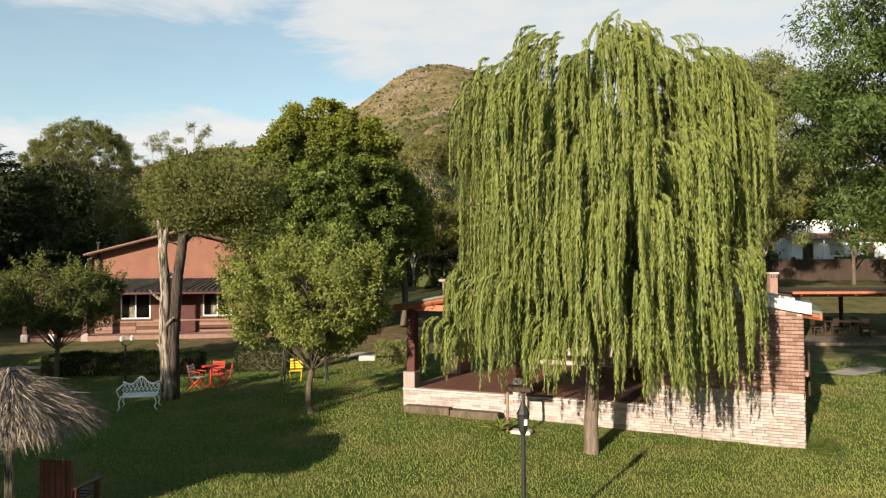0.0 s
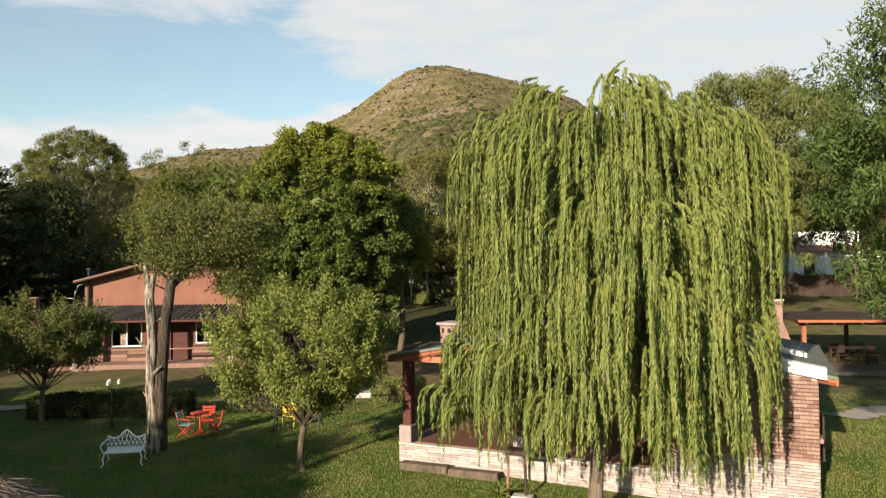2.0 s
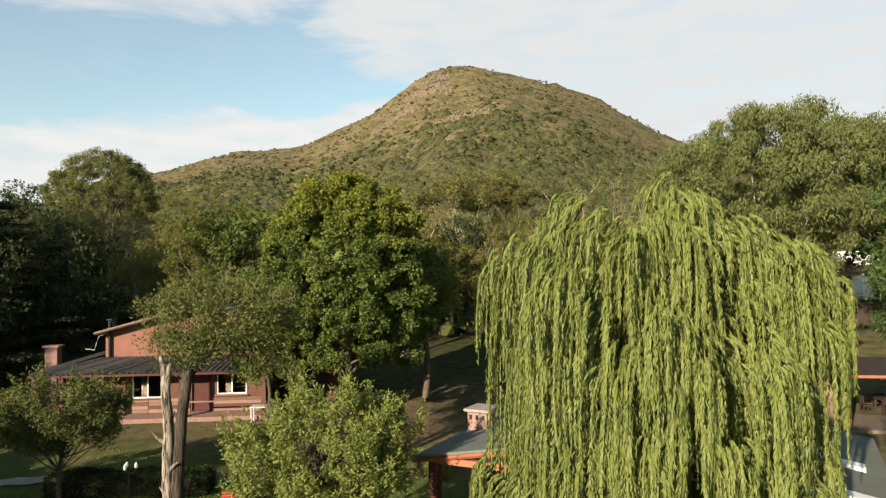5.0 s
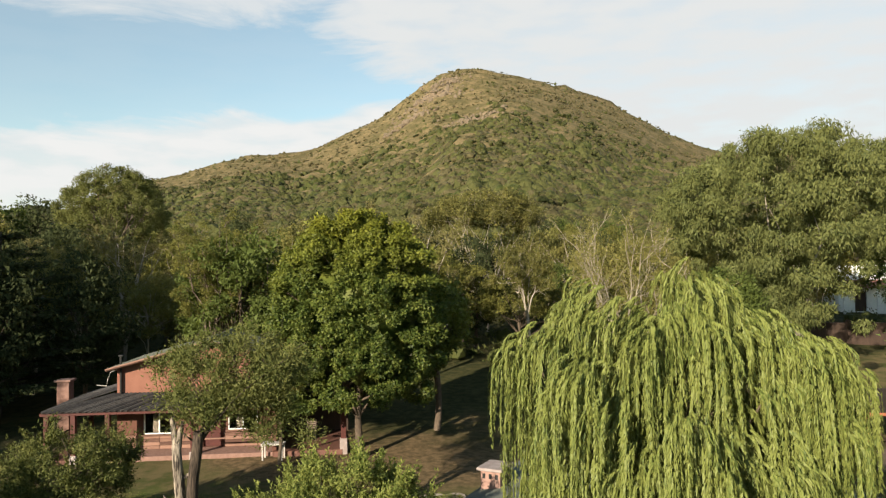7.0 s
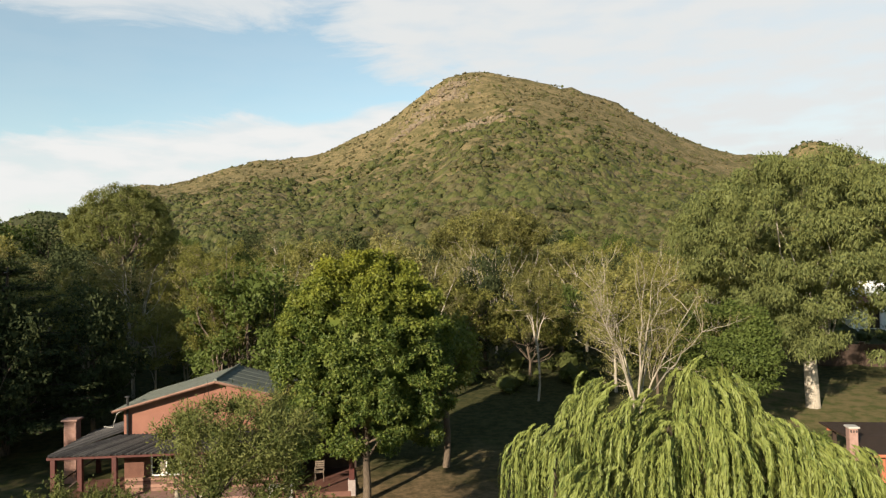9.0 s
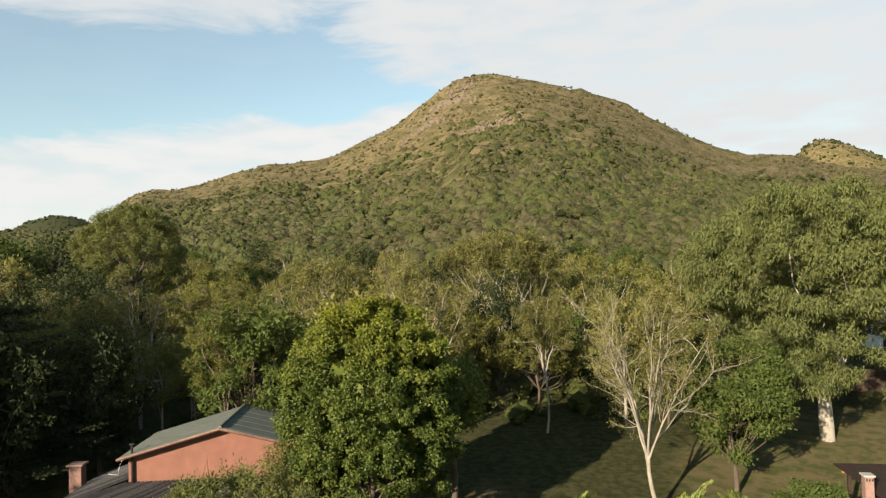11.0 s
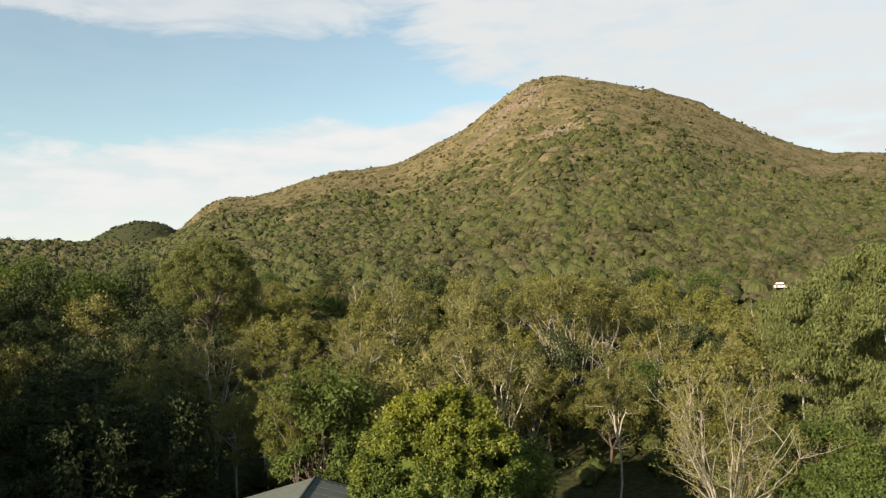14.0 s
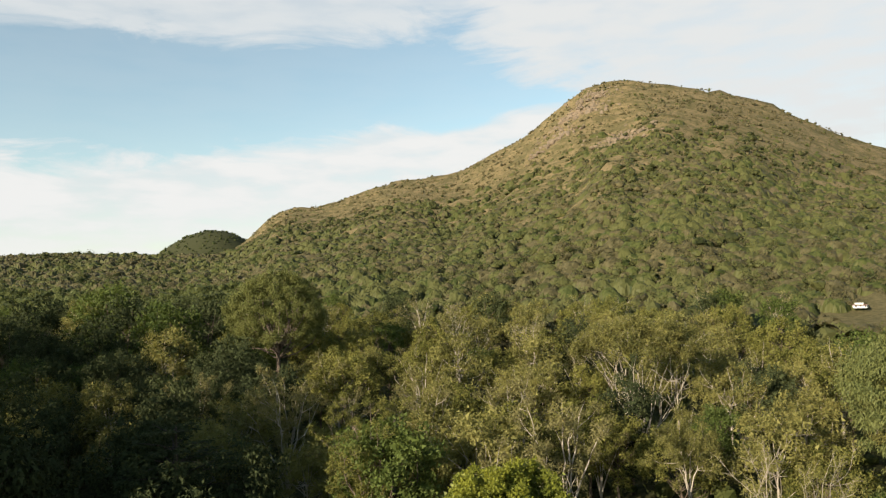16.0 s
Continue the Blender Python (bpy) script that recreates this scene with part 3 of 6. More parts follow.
    if shoots:
        pick = ends[rng.integers(0, lumps, shoots)]
        rise = unit(unit(pick - np.array([lean[0], lean[1], low])) * 0.8 + rng.normal(size=(shoots, 3)) * 0.35 + np.array([0, 0, 0.9]))
        span = lump_r * rng.uniform(0.9, 2.1, shoots)
        u = rng.random((shoots, 26))
        p = pick[:, None] + rise[:, None] * (span[:, None] * u)[..., None] + rng.normal(size=(shoots, 26, 3)) * 0.025
        w = rise[:, None] * 0.8 + rng.normal(size=p.shape) * 0.5
        blades = np.concatenate([blades, leaves(rng, p.reshape(-1, 3), w.reshape(-1, 3), leaf[0], leaf[1])])
    me = sprigs("crown", blades, material)
    return wood.mesh("trunk", bark, True), me


def plant(meshes, name, label, at, scale=1.0, rz=0.0, group="", category="tree"):
    ob = thing(name, label, category, (at[0], at[1], gz(*at) if len(at) < 3 else at[2]), rz, group)
    ob.scale = (scale, scale, scale)
    part("trunk", meshes[0], None, ob)
    part("crown", meshes[1], None, ob)
    return ob


def weeping_willow():
    """A tall weeping willow: each bough ends in a mop of hanging locks, and the mops lie over one another like shingles."""
    rng = np.random.default_rng(11)
    ob = thing("weeping_willow", "tall weeping willow with long light green hanging strands", "tree", (3.47, 16.68, 0))
    cx, cy = 0.4, -0.3
    mops = [(-0.15, -0.9, 8.35, 2.4), (-0.4, -1.1, 7.9, 2.6), (0.05, -1.35, 7.4, 2.6), (-0.2, 0.1, 8.65, 2.0), (-1.2, -0.2, 9.2, 1.9), (-0.95, -0.7, 8.85, 2.2), (-1.35, 0.4, 8.9, 1.7), (-0.3, -0.4, 8.55, 2.0), (0.4, -0.2, 9.3, 1.7), (0.75, -0.8, 9.05, 2.3), (1.1, -0.2, 9.3, 1.7), (0.8, 0.5, 8.9, 1.7), (0.0, 0.6, 8.7, 1.7),
            (1.45, -0.7, 8.5, 2.0), (-2.0, -0.5, 8.35, 2.3), (-2.5, 0.1, 8.05, 2.2), (-2.1, 0.9, 8.0, 1.9), (1.7, -1.2, 8.5, 2.0), (2.05, -1.3, 8.4, 2.0), (2.2, -1.7, 8.2, 2.3), (2.45, -0.8, 8.15, 1.9), (2.5, -1.4, 8.1, 2.1), (1.8, -0.4, 8.4, 1.8), (2.9, -1.0, 7.9, 2.2), (-0.3, -2.6, 6.4, 2.6), (0.05, -2.7, 5.7, 2.6), (-0.5, -2.55, 5.1, 2.4), (0.2, -2.5, 6.9, 2.4), (3.1, -0.3, 7.8, 2.4), (3.3, -0.8, 7.5, 2.7), (2.6, -1.3, 7.3, 2.7), (3.2, 0.5, 7.4, 2.7), (1.8, -1.4, 7.6, 2.7), (-1.7, -1.5, 7.9, 2.4)]
    for z, n, r, ln in ((8.55, 7, 0.8, 1.8), (8.05, 9, 1.4, 2.2), (7.6, 11, 2.05, 2.6), (7.0, 12, 2.6, 3.0), (6.2, 11, 2.85, 3.2), (5.3, 12, 2.85, 3.0), (4.5, 12, 2.75, 2.7), (3.75, 14, 2.5, 2.3), (3.25, 11, 2.35, 1.9), (5.2, 8, 1.6, 3.2), (3.9, 8, 1.8, 2.2), (7.4, 7, 0.9, 2.6), (6.3, 9, 1.5, 3.0)):
        spin = rng.uniform(0, 6.28)
        for k in range(n):
            q = spin + 2 * math.pi * (k + rng.uniform(-0.42, 0.42)) / n
            w = r * (rng.uniform(0.84, 1.08) if z > 6.5 else rng.uniform(0.72, 1.1))
            px = cx + (1.05 if z > 6.5 else 0.98 if math.cos(q) < 0 else 0.84) * w * math.cos(q)
            step = 0.0 if z < 6.5 else 0.35 if px > 1.6 else 0.3 if px < -1.6 else 0.0
            if rng.random() > (0.14 if z > 5.5 else 0.22):
                mops.append((px, cy + 0.94 * w * math.sin(q), z - step + rng.uniform(-0.5, 0.4), ln * rng.uniform(0.65, 1.35)))
    for k in range(5):
        mops.append((-3.0 + rng.normal() * 0.12, 0.05 + rng.normal() * 0.35, 3.95 - 0.25 * k * rng.random(), 1.9))
    mops += [(-1.55, -2.0, 7.8, 2.2), (-1.85, -1.75, 7.55, 2.4), (-1.3, -2.2, 7.3, 2.4)]
    trunk = Geo()
    limb(trunk, rng, (0, 0, -0.2), (0.12, 0.0, 2.6), 0.165, 0.14, 0.02, 6, 12)
    P, W, F = [], [], []
    for k, (mx, my, mz, ln) in enumerate(mops):
        out = np.array([mx - cx, my - cy, 0.0])
        far = np.linalg.norm(out)
        out = out / max(far, 0.25)
        side = np.array([-out[1], out[0], 0.0]) if far > 0.25 else np.array([1.0, 0, 0])
        if k % 3 == 0 and my > -1.2:
            bough = Geo()
            knee = (0.12 + out[0] * far * 0.35, out[1] * far * 0.35, 2.6 + (mz - 2.6) * 0.55)
            joint = limb(bough, rng, (0.12, 0, 2.45), knee, 0.075, 0.045, 0.08, 4, 7)[-1]
            limb(bough, rng, joint, (mx - out[0] * 0.35, my - out[1] * 0.35, mz - 0.35), 0.045, 0.012, 0.06, 4, 6)
            part("limb", bough, BARK, ob, smooth=True)
        for _ in range(int(rng.integers(15, 21) if mz > 7.4 else rng.integers(11, 18))):
            u = rng.uniform(-1, 1)
            fan = u * (0.6 if mz > 7.6 else 0.35) + rng.normal() * 0.13
            if far < 1.3:
                fan += rng.uniform(-1, 1) * (1.3 - far) * 1.6
            d = out * math.cos(fan) + side * math.sin(fan)
            cross = np.array([-d[1], d[0], 0.0])
            p0 = np.array([mx, my, mz]) + side * u * (0.36 if mz > 7.6 else 0.30) + out * rng.uniform(-0.35, 0.25) + np.array([0, 0, rng.normal() * 0.16 - 0.12 * u * u])
            fling = rng.uniform(0.15, 0.4) if mz > 6.5 and far > 1.9 else rng.uniform(0.2, 0.6) if mz > 6.5 else rng.uniform(0.2, 0.55) if mx > -2.5 else rng.uniform(0.1, 0.3)
            rise = rng.uniform(0.05, 0.30) * fling / 0.6
            reach = ln * (rng.uniform(0.75, 1.12) if rng.random() < 0.45 else rng.uniform(0.3, 0.75)) * (1 - 0.18 * u * u)
            reach = max(0.5, min(reach, p0[2] - 1.58 - abs(rng.normal()) * 0.24))
            wave = rng.uniform(1.0, 2.2), rng.uniform(0, 6.28)
            thick = rng.uniform(0.045, 0.085)
            for _ in range(8):
                a = rng.uniform(0, 6.28)
                rad = thick * math.sqrt(rng.random())
                l1 = reach * rng.uniform(0.62, 1.03)
                n = max(6, int(l1 / 0.043))
                t = np.sort(rng.random(n)) * l1
                arc = fling * (1 - np.exp(-t / (0.75 * fling)))
                up = rise * np.sin(np.clip(t / 0.8, 0, 1) * math.pi)
                slope = np.exp(-t / (0.75 * fling)) / 0.75
                sway = 0.045 * np.sin(t * wave[0] + wave[1])
                taper = rad * np.clip(0.4 + t / 0.5, 0, 1) * (1 - (t / reach) ** 2 * 0.85)
                p = p0 + d[None] * (arc + taper * math.cos(a))[:, None] + cross[None] * (sway + taper * math.sin(a))[:, None]
                p[:, 2] += up - t * (1 - 0.25 * np.exp(-t))
                P.append(p)
                off = d * math.cos(a) + cross * math.sin(a)
                W.append(d[None] * (slope * 0.8)[:, None] + np.array([0, 0, -1.0]) + off * 0.18 + rng.normal(size=p.shape) * 0.17)
                F.append(np.repeat((d * (0.35 + math.cos(a)) + cross * math.sin(a) + np.array([0, 0, 0.2]))[None], n, 0))
    part("trunk", trunk, BARK_MID, ob, "grey-brown rough trunk", True)
    part("crown", sprigs("crown", leaves(rng, np.concatenate(P), np.concatenate(W), 0.108, 0.025, face=np.concatenate(F), ruffle=0.36), WILLOW), None, ob)


weeping_willow()

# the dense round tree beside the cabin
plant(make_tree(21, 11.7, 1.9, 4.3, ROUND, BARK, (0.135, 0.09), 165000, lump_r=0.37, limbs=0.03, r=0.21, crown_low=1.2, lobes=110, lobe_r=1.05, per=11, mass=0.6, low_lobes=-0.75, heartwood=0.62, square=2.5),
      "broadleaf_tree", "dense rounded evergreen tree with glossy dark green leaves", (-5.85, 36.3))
# the small garden tree on the lawn
plant(make_tree(22, 5.0, 1.15, 2.95, FRUIT, BARK, (0.09, 0.046), 42000, lumps=150, lump_r=0.36, deep=0.4, r=0.10, twigs=60, crown_low=1.25, shoots=760),
      "fruit_tree", "small round garden tree with fine light green leaves", (-3.39, 20.18))
# a small tree near the hedge
plant(make_tree(23, 4.3, 1.0, 2.6, POLLARD, BARK, (0.09, 0.046), 30000, lumps=100, lump_r=0.40, deep=0.4, r=0.10, twigs=60, crown_low=1.4, shoots=300),
      "fruit_tree", "small spreading tree with dull olive leaves by the hedge", (-13.4, 25.6))


def pollard():
    """A dead pale stem with a broken top; a living dark stem beside it carries an olive crown."""
    rng = np.random.default_rng(31)
    ob = thing("pollarded_tree", "old tree with a bare pale broken trunk and an olive crown", "tree", (-8.05, 21.9, gz(-8.05, 21.9)))
    dead = Geo()
    spine = [(0.03 * math.sin(i * 1.1) - 0.012 * i, 0.02 * math.cos(i * 1.7), -0.2 + 0.48 * i) for i in range(11)]
    dead.tube(spine, [0.25, 0.205, 0.175, 0.155, 0.168, 0.142, 0.158, 0.135, 0.15, 0.135, 0.12], 11)
    for d in ((-0.30, 0.05, 5.3), (0.05, 0.0, 5.2), (-0.1, 0.15, 5.0)):
        limb(dead, rng, (-0.12, 0.0, 4.45), d, 0.11, 0.06, 0.05, 3, 7)
    for z, q, ln in ((1.3, 2.6, 0.22), (2.1, -0.6, 0.3), (2.9, 3.4, 0.26), (3.6, 0.3, 0.34), (4.2, 2.2, 0.3)):
        limb(dead, rng, (-0.06, 0, z), (-0.06 + (0.16 + ln) * math.cos(q), (0.16 + ln) * math.sin(q), z + 0.35), 0.075, 0.02, 0.06, 3, 6)
    part("dead_trunk", dead, BARK_PALE, ob, "pale stripped dead trunk", True)
    live = Geo()
    limb(live, rng, (0.15, 0.12, -0.1), (0.40, 0.22, 4.9), 0.19, 0.14, 0.012, 8, 10)
    ends = []
    for k in range(54):
        q, w = rng.uniform(0, 2 * math.pi), rng.random() ** 0.5
        e = np.array([0.7 + 2.15 * w * math.cos(q), 2.0 + 1.7 * w * math.sin(q), 6.3 + rng.uniform(-1.05, 1.15) * (1.1 - w * 0.5)])
        ends.append(e)
        if k % 4 == 0:
            limb(live, rng, (0.39, 0.22, 4.5 + rng.random() * 0.4), e, 0.03, 0.006, 0.10, 5, 5)
    for k in range(40):
        e = ends[rng.integers(0, 54)]
        limb(live, rng, e, e + unit(rng.normal(size=3) + np.array([0, 0, 1.0])) * rng.uniform(0.5, 1.1), 0.014, 0.004, 0.06, 2, 4)
    part("living_stem", live, BARK_DARK, ob, "dark leaning living stem", True)
    ends += [np.array([0.55 + rng.normal() * 0.45, 0.7 + rng.normal() * 0.4, rng.uniform(5.2, 6.0)]) for _ in range(7)]
    ends += [np.array([2.3 + rng.normal() * 0.35, 1.8 + rng.normal() * 0.4, rng.uniform(4.3, 5.4)]) for _ in range(6)]
    ends = np.array(ends)
    at, out = crown_points(rng, ends, 38000, rng.uniform(0.4, 0.85, len(ends)), 0.9, 0.1)
    part("crown", sprigs("crown", leaves(rng, at, out + rng.normal(size=at.shape) * 0.8 + np.array([0, 0, 0.3]), 0.12, 0.042, face=out + np.array([0, 0, 0.3])), POLLARD), None, ob)


pollard()

# slender trees by the cabin and along the open ground behind it
SLIM = make_tree(24, 6.6, 2.6, 1.7, OLIVE, BARK, (0.16, 0.06), 7000, lumps=40, lump_r=0.55, deep=0.3, r=0.10, twigs=40)
plant(SLIM, "slender_tree", "slender leaning tree in front of the cabin", (-9.35, 35.3), 0.95, 40)
plant(make_tree(25, 8.5, 3.4, 2.2, ROUND, BARK, (0.26, 0.13), 6000, lumps=40, lump_r=0.8, deep=0.4, r=0.2), "slender_tree",
      "tree with a dark straight bare bole", (-2.5, 41.2), 1.0, 0)


def vase_tree(seed, tall, spread, bole, stems, r, leaf, count, material, bark, twigs=7, top_heavy=0.0, lean=0.0, tuft=0.4, side=5):
    """Meshes of a tree that forks low into straight rising stems, which fan out and end in fine twigs with thin foliage."""
    rng = np.random.default_rng(seed)
    wood, ends = Geo(), []
    limb(wood, rng, (-lean, 0, -0.2), (0, 0, bole), r, r * 0.8, 0.03, 4, 8)
    for k in range(stems):
        q = 2.4 * k + rng.uniform(-0.35, 0.35)
        w = spread * math.sqrt((k + 0.6) / stems) * rng.uniform(0.8, 1.05)
        out = np.array([math.cos(q), math.sin(q), 0.0])
        top = out * w + np.array([0, 0, tall * (1 - 0.32 * (w / spread) ** 2) * rng.uniform(0.93, 1.03)])
        base = np.array([0, 0, bole * rng.uniform(0.75, 1.0)])
        n = 9
        line = []
        for i in range(n + 1):
            u = i / n
            line.append(base + out * w * (u ** 1.25) + np.array([0, 0, (top[2] - base[2]) * u]) + rng.normal(size=3) * 0.012 * tall * (0.3 if i == 0 else min(u, 0.6)))
        r0 = r * rng.uniform(0.42, 0.6)
        wood.tube(line, [r0 * (1 - i / n) ** 0.8 + 0.008 for i in range(n + 1)], 6, caps=False)
        for _ in range(side):
            a = line[int(rng.integers(3, n))]
            way = unit(out * rng.uniform(0.1, 0.9) + rng.normal(size=3) * 0.45 + np.array([0, 0, 0.75 - top_heavy * 0.3]))
            ln = tall * rng.uniform(0.10, 0.24)
            b = limb(wood, rng, a, a + way * ln, r0 * 0.36, 0.007, 0.07, 5, 5)
            for _ in range(twigs):
                c = b[int(rng.integers(1, 6))]
                d = c + unit(way + rng.normal(size=3) * 0.6 + np.array([0, 0, 0.35])) * rng.uniform(0.35, 1.0) * tall * 0.075
                limb(wood, rng, c, d, 0.010, 0.004, 0.06, 2, 4)
                ends.append(d)
            ends.append(b[-1])
        for _ in range(twigs):
            c = line[int(rng.integers(n - 3, n + 1))]
            d = c + unit(out * 0.3 + rng.normal(size=3) * 0.5 + np.array([0, 0, 0.9])) * rng.uniform(0.35, 1.0) * tall * 0.08
            limb(wood, rng, c, d, 0.010, 0.004, 0.06, 2, 4)
            ends.append(d)
    ends = np.array(ends)
    if top_heavy:
        ends = ends[ends[:, 2] > tall * top_heavy]
    at, out = crown_points(rng, ends, count, np.full(len(ends), tuft), 0.8, 0.1)
    crown = sprigs("crown", leaves(rng, at, out * 0.4 + rng.normal(size=at.shape) * 0.7, leaf[0], leaf[1], face=out + np.array([0, 0, 0.5])), material)
    return wood.mesh("trunk", bark, True), crown


plant(vase_tree(41, 11.0, 4.6, 2.8, 9, 0.125, (0.10, 0.045), 14000, OLIVE, BARK_WHITE, twigs=8, lean=-0.5, side=8), "bare_tree", "pale-barked tree with thin rising limbs and few leaves", (7.6, 41.3))
plant(vase_tree(43, 11.9, 2.9, 3.0, 8, 0.11, (0.12, 0.045), 30000, WOODS, BARK_MID, twigs=8, tuft=0.34), "twiggy_tree", "tall olive tree with thin upright twigs behind the cabin", (-16.9, 46.6))
plant(vase_tree(42, 9.6, 2.4, 4.4, 5, 0.09, (0.12, 0.055), 24000, OLIVE, BARK_GREY, twigs=7), "bare_tree", "slim pale-barked tree with thin olive leaves", (3.1, 53.6), 1.0, 60)
# the broad grey tree with many white rising stems
plant(make_tree(78, 13.6, 1.0, 6.0, OLIVE, BARK_GREY, (0.17, 0.07), 46000, lump_r=0.8, deep=0.5, r=0.13, twigs=220, crown_low=7.2, limbs=0.11, fork=0.1, lobes=40, lobe_r=1.3, per=7, mass=0.4, low_lobes=0.05), "grey_tree", "broad olive-grey tree on many white rising stems", (0.2, 70.4))

# the tall drooping tree on the right slope, and greener trees near it
plant(make_tree(51, 17.7, 5.2, 8.8, DROOP, BARK_GREY, (0.26, 0.075), 120000, lump_r=0.95, r=0.5, droop=1.3, crown_low=5.2, limbs=0.0, fork=0.1, skirt=110, lobes=46, lobe_r=2.0, per=8, mass=0.4, low_lobes=-0.5, square=1.75),
      "drooping_tree", "tall tree with drooping grey-green foliage and a pale trunk", (21.2, 52.6))
plant(make_tree(52, 9.4, 1.6, 3.4, GREEN, BARK, (0.20, 0.11), 30000, lumps=80, lump_r=0.8, deep=0.45, r=0.16, crown_low=1.2),
      "green_tree", "leafy fresh green tree on the open slope", (12.9, 44.5))
plant(make_tree(53, 4.2, 0.6, 1.9, GREEN, BARK, (0.15, 0.08), 15000, lumps=50, lump_r=0.55, deep=0.4, r=0.09, crown_low=0.4),
      "green_tree", "low bushy dark green tree", (13.6, 36.0))
# a fine-leaved tree that overhangs the near corner of the brick building
plant(make_tree(54, 12.6, 3.0, 4.5, FEATHER, BARK, (0.13, 0.042), 110000, lumps=210, lump_r=0.62, deep=0.5, r=0.26, droop=0.3, crown_low=2.4, shoots=300, limbs=0.2),
      "feathery_tree", "feathery green tree beside the brick building", (11.3, 14.8))

# the big round tree at the far edge of the wood, under the hill's shoulder
plant(make_tree(79, 18.0, 6.0, 6.8, POLLARD, BARK_MID, (0.22, 0.10), 62000, lump_r=0.75, r=0.34, twigs=160, crown_low=5.0, limbs=0.1, sides=6, lobes=50, lobe_r=1.7, per=9, mass=0.42, low_lobes=-0.6, fork=0.2),
      "round_crowned_tree", "big round-crowned dark olive-green tree at the wood's edge", (-45.6, 88.4))


def tiered_tree():
    """A wide dark conifer-like tree: level boughs in tiers, each carrying flat sprays."""
    rng = np.random.default_rng(85)
    x, y = -28.6, 43.2
    ob = thing("evergreen_tree", "wide dark evergreen tree with level tiers of boughs", "tree", (x, y, gz(x, y)))
    trunk = Geo()
    limb(trunk, rng, (0, 0, -0.2), (0.2, 0.1, 11.0), 0.34, 0.06, 0.01, 8, 9)
    part("trunk", trunk, BARK_DARK, ob, smooth=True)
    P, O = [], []
    for tier in range(10):
        z = 2.2 + tier * 0.95
        reach = 7.2 * (1 - (z / 12.6) ** 1.8)
        wood = Geo()
        for k in range(8):
            q = k * 0.785 + tier * 0.6 + rng.uniform(-0.25, 0.25)
            ln = reach * rng.uniform(0.7, 1.1)
            tip = np.array([ln * math.cos(q), ln * math.sin(q), z + rng.uniform(-0.1, 0.5)])
            limb(wood, rng, (0, 0, z - 0.2), tip, 0.07, 0.012, 0.03, 5, 5)
            n = int(60 * ln)
            u = rng.uniform(0.25, 1.05, n)
            across = rng.normal(size=n) * 0.34 * (0.5 + u) * ln / 5
            p = np.stack([u * tip[0] - across * math.sin(q), u * tip[1] + across * math.cos(q), z - 0.2 + (tip[2] - z + 0.2) * u + rng.normal(size=n) * 0.07 - 0.10 * np.abs(across)], -1)
            P.append(p)
            O.append(np.stack([np.full(n, math.cos(q)), np.full(n, math.sin(q)), np.full(n, -0.1)], -1))
        part("bough", wood, BARK_DARK, ob, smooth=True)
    P, O = np.concatenate(P), np.concatenate(O)
    part("crown", sprigs("crown", leaves(rng, P, O + rng.normal(size=P.shape) * 0.6 * np.array([1, 1, 0.3]), 0.34, 0.12, face=np.tile([0.0, 0.0, 1.0], (len(P), 1))), DARK), None, ob)


tiered_tree()


